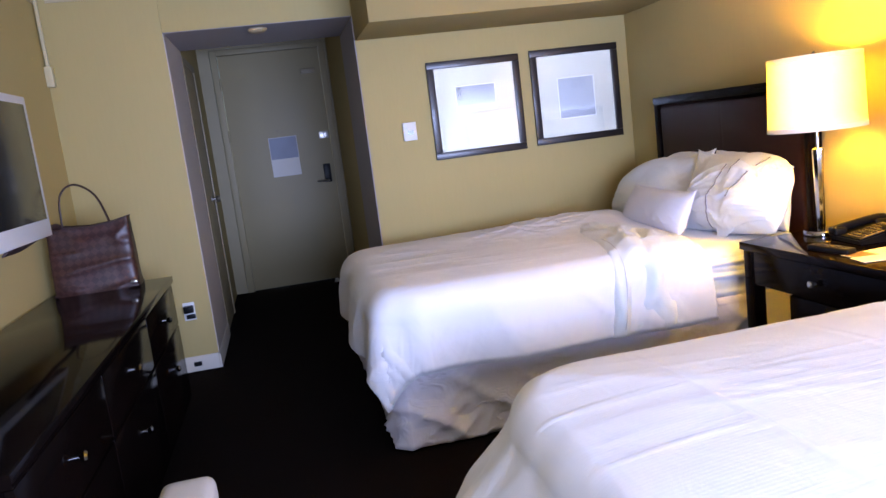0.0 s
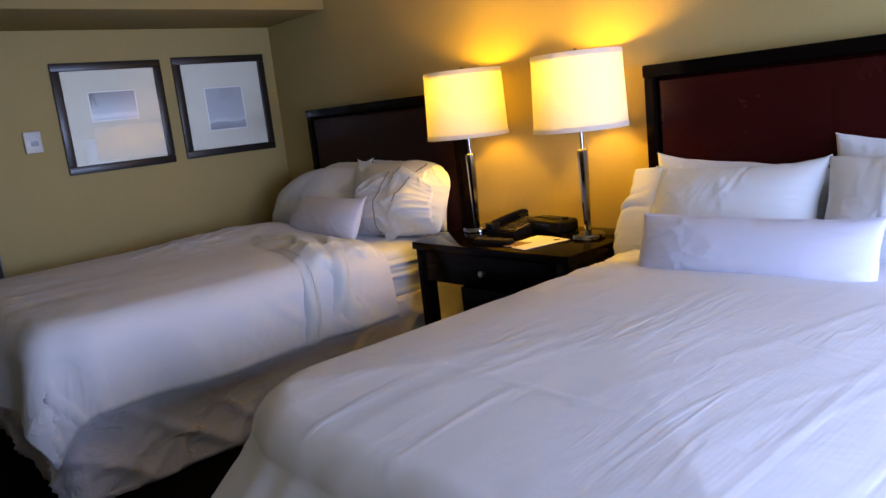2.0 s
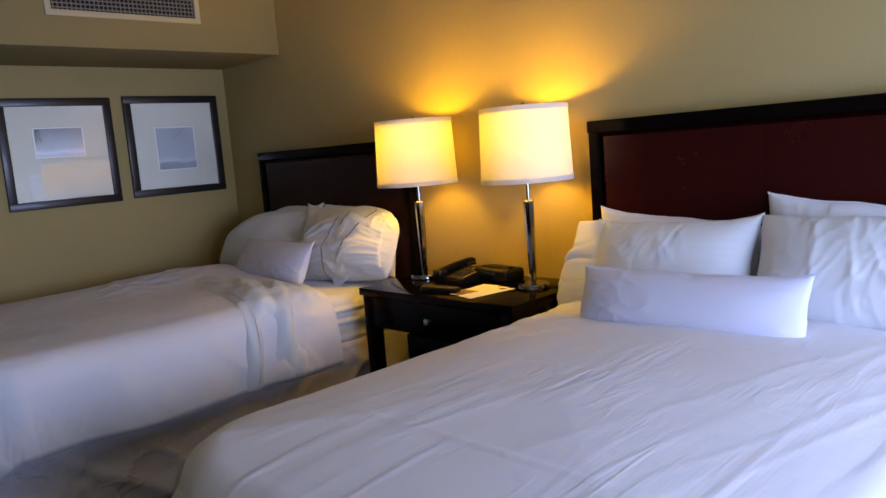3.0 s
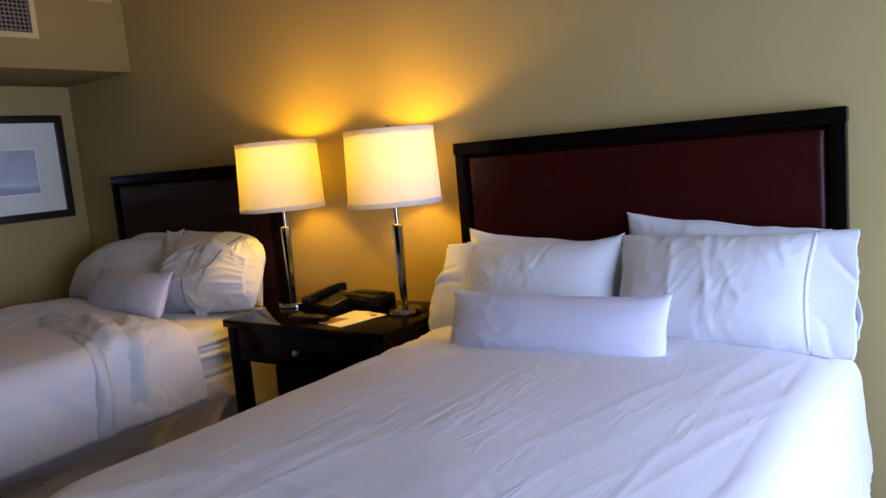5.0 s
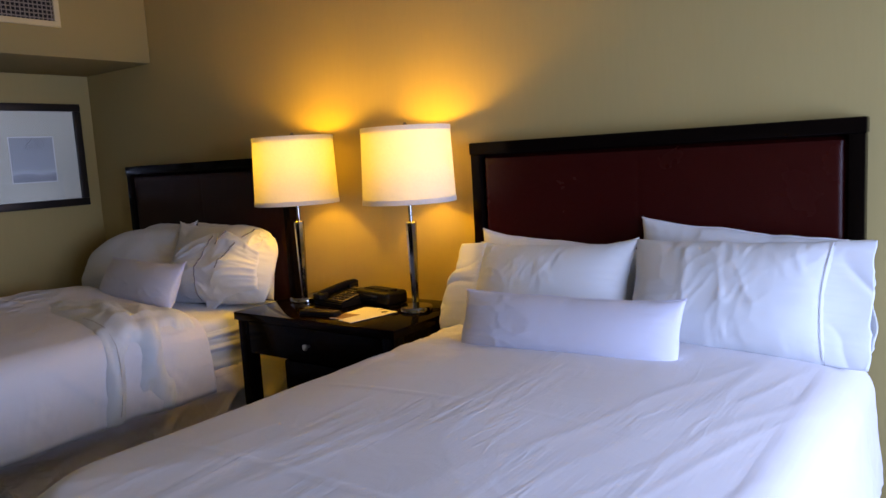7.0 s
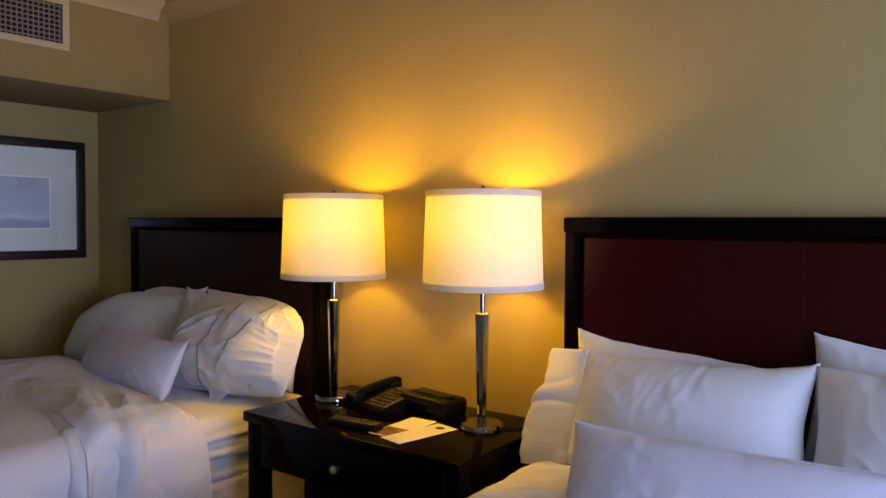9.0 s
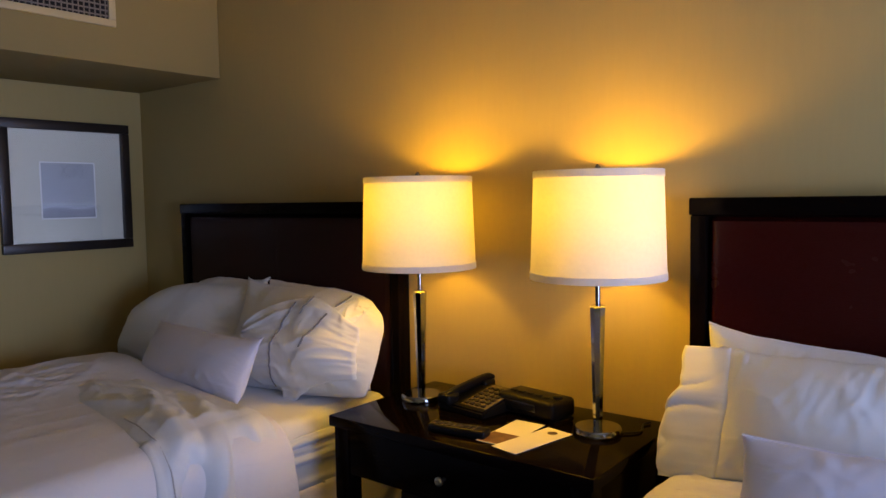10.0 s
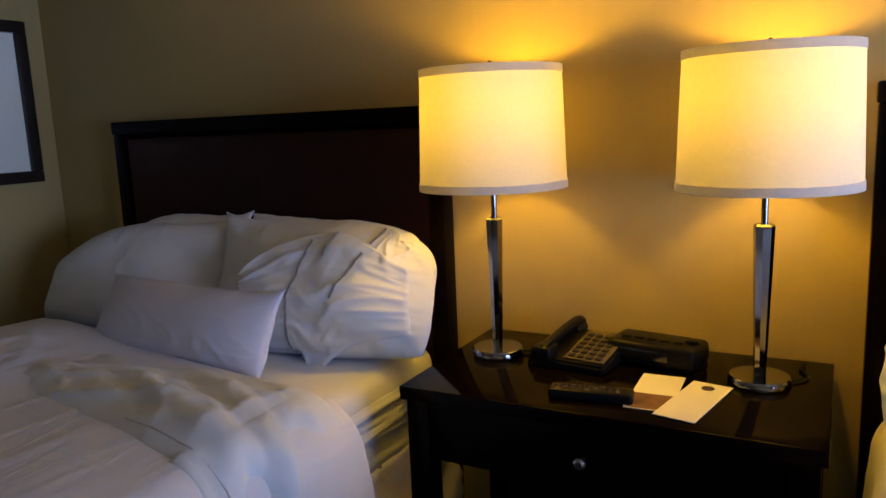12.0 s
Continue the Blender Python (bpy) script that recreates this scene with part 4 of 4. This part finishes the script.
# ---- nightstand and what stands on it ----
ns = thing("nightstand", (2.02, -0.56, 0.0), "glossy dark espresso nightstand with one drawer", "nightstand")
W, D = 0.94, 0.545
part("top", box((0, 0, NS_TOP - 0.035), (W, D, NS_TOP), 0.004), M_LACQUER, ns)
for x in (0.012, W - 0.072):
    for y in (0.012, D - 0.072):
        part("leg", box((x, y, 0), (x + 0.06, y + 0.06, NS_TOP - 0.035), 0.004), M_WOOD_V, ns)
for x in (0.018, W - 0.043):
    part("side_panel", box((x, 0.07, 0.5), (x + 0.025, D - 0.07, NS_TOP - 0.036), 0.002), M_WOOD, ns)
part("back_panel", box((0.07, D - 0.035, 0.5), (W - 0.07, D - 0.015, NS_TOP - 0.036), 0.002), M_WOOD, ns)
drawer = part("drawer", box((0.075, 0.016, 0.515), (W - 0.075, 0.04, NS_TOP - 0.04), 0.004), M_WOOD, ns)
bm = lathe([(0.006, 0), (0.006, 0.012), (0.013, 0.02), (0.014, 0.028), (0.008, 0.033)], 16)
bmesh.ops.transform(bm, matrix=pose(0.46, 0.016, 0.587, 90, 0, 0), verts=bm.verts)
part("knob", bm, M_NICKEL, drawer, "small chrome knob")
part("cabinet", box((0.27, 0.04, 0.05), (W - 0.075, D - 0.04, 0.5), 0.004), M_WOOD, ns)


def lamp(x, y):
    lp = thing("table_lamp", (x, y, NS_TOP), "lit chrome table lamp with a cream drum shade", "lamp", "pair of bedside lamps")
    part("base", lathe([(0.064, 0), (0.070, 0.002), (0.070, 0.016), (0.066, 0.021), (0.02, 0.023)], 48), M_CHROME, lp)
    bm = lathe([(0.0135, 0.023), (0.014, 0.03), (0.0232, 0.365), (0.0232, 0.373), (0.019, 0.378)], 8)
    part("column", bm, M_CHROME, lp, "tapered faceted chrome column", 20)
    part("neck", lathe([(0.0075, 0.378), (0.0075, 0.46), (0.014, 0.462), (0.018, 0.47), (0.018, 0.60), (0.0155, 0.63), (0.008, 0.632)], 20), M_CHROME, lp)
    zb, zt, rb, rt = 0.457, 0.767, 0.194, 0.183
    sh = part("shade", lathe([(rb, zb), (rt, zt)], 72, cap=False), M_SHADE, lp, "cream cloth drum shade")
    for z0, z1 in ((zb, zb + 0.02), (zt - 0.02, zt)):
        def rr(z):
            return rb + (rt - rb) * (z - zb) / (zt - zb)
        bm = lathe([(rr(z0) - 0.0015, z0), (rr(z0) + 0.002, z0), (rr(z1) + 0.002, z1), (rr(z1) - 0.0015, z1), (rr(z0) - 0.0015, z0)], 72, cap=False)
        bmesh.ops.remove_doubles(bm, verts=bm.verts, dist=1e-5)
        part("trim_band", bm, M_BAND, sh, "white trim band")
    bm = bmesh.new()
    for k in range(3):
        a = 2 * math.pi * k / 3 + 0.4
        sweep([(0, 0, zt - 0.012), (0.18 * math.cos(a), 0.18 * math.sin(a), zt - 0.006)], 0.0018, 6, bm=bm)
    part("spider", bm, M_CHROME, lp)
    bm = sweep(arc([(0.012, 0, 0.50), (0.055, 0, 0.56), (0.06, 0, 0.64), (0.03, 0, 0.73), (0, 0, zt - 0.012)], 8), 0.0018, 6)
    sweep(arc([(-0.012, 0, 0.50), (-0.055, 0, 0.56), (-0.06, 0, 0.64), (-0.03, 0, 0.73), (0, 0, zt - 0.012)], 8), 0.0018, 6, bm=bm)
    part("harp", bm, M_CHROME, lp)
    part("finial", lathe([(0.004, zt - 0.012), (0.009, zt), (0.009, zt + 0.01), (0.003, zt + 0.018)], 14), M_CHROME, lp)
    part("cord", sweep(arc([(0.06, 0.02, 0.006), (0.10, 0.07, 0.004), (0.08, 0.14, 0.004), (0.09, 0.172, 0.004)], 8), 0.003, 6), M_BLACK, lp)
    return lp


for lx, ly in LAMPS:
    lamp(lx, ly)

# desk phone
ph = thing("telephone", (2.37, -0.205, NS_TOP), "black desk telephone with a handset and grey keypad", "telephone", turn=-8)
bm = bmesh.new()
prof = [(-0.10, 0.0), (0.11, 0.0), (0.11, 0.05), (0.07, 0.056), (-0.10, 0.022)]
va = [bm.verts.new((-0.105, y, z)) for y, z in prof]
vb = [bm.verts.new((0.105, y, z)) for y, z in prof]
bm.faces.new(va)
bm.faces.new(vb[::-1])
for i in range(5):
    bm.faces.new((va[i], vb[i], vb[(i + 1) % 5], va[(i + 1) % 5]))
bmesh.ops.bevel(bm, geom=list(bm.edges), offset=0.006, segments=2, affect="EDGES")
part("body", bm, M_BLACK, ph)
SL = math.atan2(0.034, 0.17)


def on_slope(x, y, up=0.0):
    return Vector((x, y - up * math.sin(SL), 0.022 + (y + 0.10) * math.tan(SL) + up * math.cos(SL)))


plate = box((-0.055, -0.085, 0), (0.055, 0.075, 0.003), 0.001)
bmesh.ops.transform(plate, matrix=Matrix.Translation(on_slope(0.045, 0.0, 0.001)) @ pose(0, 0, 0, math.degrees(SL), 0, 0), verts=plate.verts)
part("keypad", plate, M_PLATE, ph, "grey keypad plate")
for i in range(4):
    for j in range(6):
        k = box((-0.0085, -0.007, 0), (0.0085, 0.007, 0.005), 0.0015, 1)
        bmesh.ops.transform(k, matrix=Matrix.Translation(on_slope(0.008 + i * 0.024, -0.07 + j * 0.023, 0.004)) @ pose(0, 0, 0, math.degrees(SL), 0, 0), verts=k.verts)
        part("key", k, M_KEYS, ph)
hs = arc([(-0.062, -0.105, 0.036), (-0.062, -0.085, 0.046), (-0.062, -0.03, 0.056), (-0.062, 0.04, 0.066), (-0.062, 0.095, 0.070), (-0.062, 0.115, 0.062)], 6)
bm = sweep(hs, 0.024, 12, flat=0.62)
box((-0.09, -0.115, 0.02), (-0.034, -0.058, 0.055), 0.012, 3, bm=bm)
box((-0.09, 0.062, 0.044), (-0.034, 0.119, 0.07), 0.012, 3, bm=bm)
part("handset", bm, M_BLACK, ph, "black curved handset")
part("cord", sweep(arc([(-0.095, -0.10, 0.03), (-0.125, -0.06, 0.006), (-0.125, 0.03, 0.006), (-0.10, 0.06, 0.02)], 10), 0.004, 6), M_BLACK, ph)

# clock radio
radio = thing("clock_radio", (2.562, -0.165, NS_TOP), "long black clock radio with rounded ends", "clock radio", turn=-9)
bm = box((-0.120, -0.06, 0.004), (0.112, 0.06, 0.066), 0.020, 4)
part("case", bm, M_BLACK, radio)
part("display", box((-0.10, -0.0625, 0.025), (0.045, -0.0595, 0.05), 0.001), M_SCREEN, radio, "dark unlit display")
for k in range(5):
    part("button", box((-0.09 + k * 0.034, -0.025, 0.0675), (-0.066 + k * 0.034, -0.012, 0.071), 0.001, 1), M_BLACK, radio)
part("dial", lathe([(0.016, 0), (0.016, 0.006), (0.012, 0.008)], 18, at=(0.085, 0.0, 0.067)), M_BLACK, radio)
for x in (-0.1, 0.09):
    part("foot", box((x, -0.05, 0), (x + 0.02, 0.05, 0.005), 0.001), M_BLACK, radio)

# remote control
rc = thing("remote_control", (2.475, -0.465, NS_TOP), "black television remote control lying flat", "remote", turn=8)
part("case", box((-0.095, -0.025, 0.0), (0.095, 0.025, 0.024), 0.009, 3), M_BLACK, rc)
for i in range(9):
    for j in range(3):
        part("button", box((-0.08 + i * 0.017, -0.016 + j * 0.012, 0.0235), (-0.07 + i * 0.017, -0.009 + j * 0.012, 0.0262), 0.001, 1), M_PLATE if (i * 3 + j) % 4 == 0 else M_KEYS, rc)

# two printed cards
card = thing("info_card", (2.60, -0.372, NS_TOP), "white card with a brown printed photo", "card", "cards on the nightstand", turn=2)
part("paper", box((-0.05, -0.115, 0.0005), (0.05, 0.115, 0.002), 0), M_PAPER, card)
part("photo", box((-0.047, -0.112, 0.0021), (0.047, -0.02, 0.0024), 0), M_PHOTO, card, "brown printed photograph")
card = thing("info_card", (2.690, -0.400, NS_TOP), "white door hanger card with a dark printed seal", "card", "cards on the nightstand", turn=-11)
part("paper", box((-0.046, -0.12, 0.0025), (0.046, 0.12, 0.004), 0), M_PAPER, card)
part("seal", lathe([(0.015, 0.0041), (0.015, 0.0045)], 24, at=(0.0, 0.085, 0)), M_RED_DOT, card, "dark round seal")


# ---- dresser and what stands on it ----
dr = thing("dresser", (0.73, -3.735, 0.0), "long glossy dark espresso dresser with chrome knobs", "dresser")
DW, DD, DT = 2.55, 0.59, 0.75
part("top", box((0, 0, DT - 0.035), (DW, DD, DT), 0.004), M_LACQUER, dr)
part("body", box((0.01, 0.01, 0.06), (DW - 0.01, DD - 0.03, DT - 0.035), 0.003), M_WOOD, dr)
part("plinth", box((0.03, 0.03, 0.0), (DW - 0.03, DD - 0.06, 0.06), 0.002), M_WOOD, dr)
for c in range(3):
    for z0, z1 in ((0.07, 0.48), (0.49, 0.705)):
        x0 = 0.02 + c * (DW - 0.04) / 3
        f = part("drawer", box((x0 + 0.004, DD - 0.03, z0), (x0 + (DW - 0.04) / 3 - 0.004, DD - 0.008, z1), 0.004), M_WOOD, dr)
        bm = lathe([(0.007, 0), (0.007, 0.014), (0.015, 0.022), (0.017, 0.03), (0.010, 0.036)], 16)
        zk = 0.35 if z0 < 0.2 else 0.60
        bmesh.ops.transform(bm, matrix=pose(x0 + (DW - 0.04) / 6, DD - 0.008, zk, -90, 0, 0), verts=bm.verts)
        part("knob", bm, M_CHROME, f, "round chrome knob")

tote = thing("tote_bag", (0.82, -3.49, DT), "brown checked leather tote bag with a thin handle", "bag")


def tote_side(u, v):
    a = 2 * math.pi * u
    hw = 0.205 - 0.004 * v
    hd = 0.085 - 0.045 * v ** 1.5
    c, s = math.cos(a), math.sin(a)
    y = hw * math.copysign(abs(c) ** 0.35, c)
    x = hd * math.copysign(abs(s) ** 0.35, s)
    k = 0.010 * nz(y * 8, v * 3, 4.4 + (s > 0)) + 0.012 * ridge(y * 4, v * 2.5, 6.0)
    top = 0.355 + 0.028 * (abs(y) / 0.2) ** 2 - 0.02
    return Vector((x + k * (1 if s > 0 else -1), y, v * top))


bm = sheet(lambda u, v: tote_side(1 - u, v), 96, 30, 0.006)
bmesh.ops.remove_doubles(bm, verts=bm.verts, dist=1e-5)
part("body", bm, M_TOTE, tote, "", 60)
part("base", box((-0.085, -0.205, 0), (0.085, 0.205, 0.012), 0.005), M_STRAP, tote)
part("rim", sweep([tote_side(i / 48, 1.0) for i in range(49)], 0.005, 6), M_STRAP, tote, "dark brown leather rim")
for x, top in ((0.032, 0.555),):
    part("handle", sweep(arc([(x, -0.11, 0.30), (x, -0.115, 0.36), (x * 0.8, -0.10, top - 0.05), (x * 0.6, -0.03, top), (x * 0.8, 0.06, top - 0.06), (x, 0.105, 0.37), (x, 0.11, 0.30)], 8), 0.007, 8, flat=0.6), M_STRAP, tote, "thin dark leather handle")
part("clasp", box((0.055, 0.17, 0.02), (0.1, 0.2, 0.035), 0.004), M_NICKEL, tote)

tv = thing("television", (1.92, -3.52, DT), "wall-mounted flat television with a silver frame, switched off", "television")
part("wall_bracket", box((-0.12, -0.225, 0.52), (0.12, -0.09, 0.78), 0.01), M_BLACK, tv, "black wall bracket")
f = part("bezel", box((-0.47, -0.04, 0.36), (0.44, 0.035, 0.95), 0.008), M_SILVER, tv, "silver plastic bezel")
part("screen", box((-0.425, 0.0352, 0.435), (0.395, 0.038, 0.915), 0.001), M_SCREEN, f)
part("back_shell", box((-0.35, -0.10, 0.42), (0.32, -0.04, 0.88), 0.02), M_BLACK, tv)
strap = thing("shoulder_strap", (1.0, -3.55, DT), "black strap hanging between the tote bag and the television", "strap")
part("strap", sweep(arc([(-0.12, -0.06, 0.35), (0.06, -0.05, 0.372), (0.42, -0.01, 0.350), (0.75, 0.03, 0.345), (1.0, 0.05, 0.352)], 10), 0.017, 8, flat=0.3), M_STRAP, strap)

# upholstered stool by the dresser
st = thing("stool", (2.97, -2.93, 0.0), "pale grey upholstered stool by the dresser", "stool")
part("cushion", box((-0.2, -0.035, 0.16), (0.2, 0.12, 0.455), 0.04, 4), M_STOOL, st)
for x in (-0.16, 0.16):
    for y in (-0.005, 0.09):
        part("leg", lathe([(0.014, 0), (0.02, 0.17)], 12, at=(x, y, 0)), M_WOOD, st)
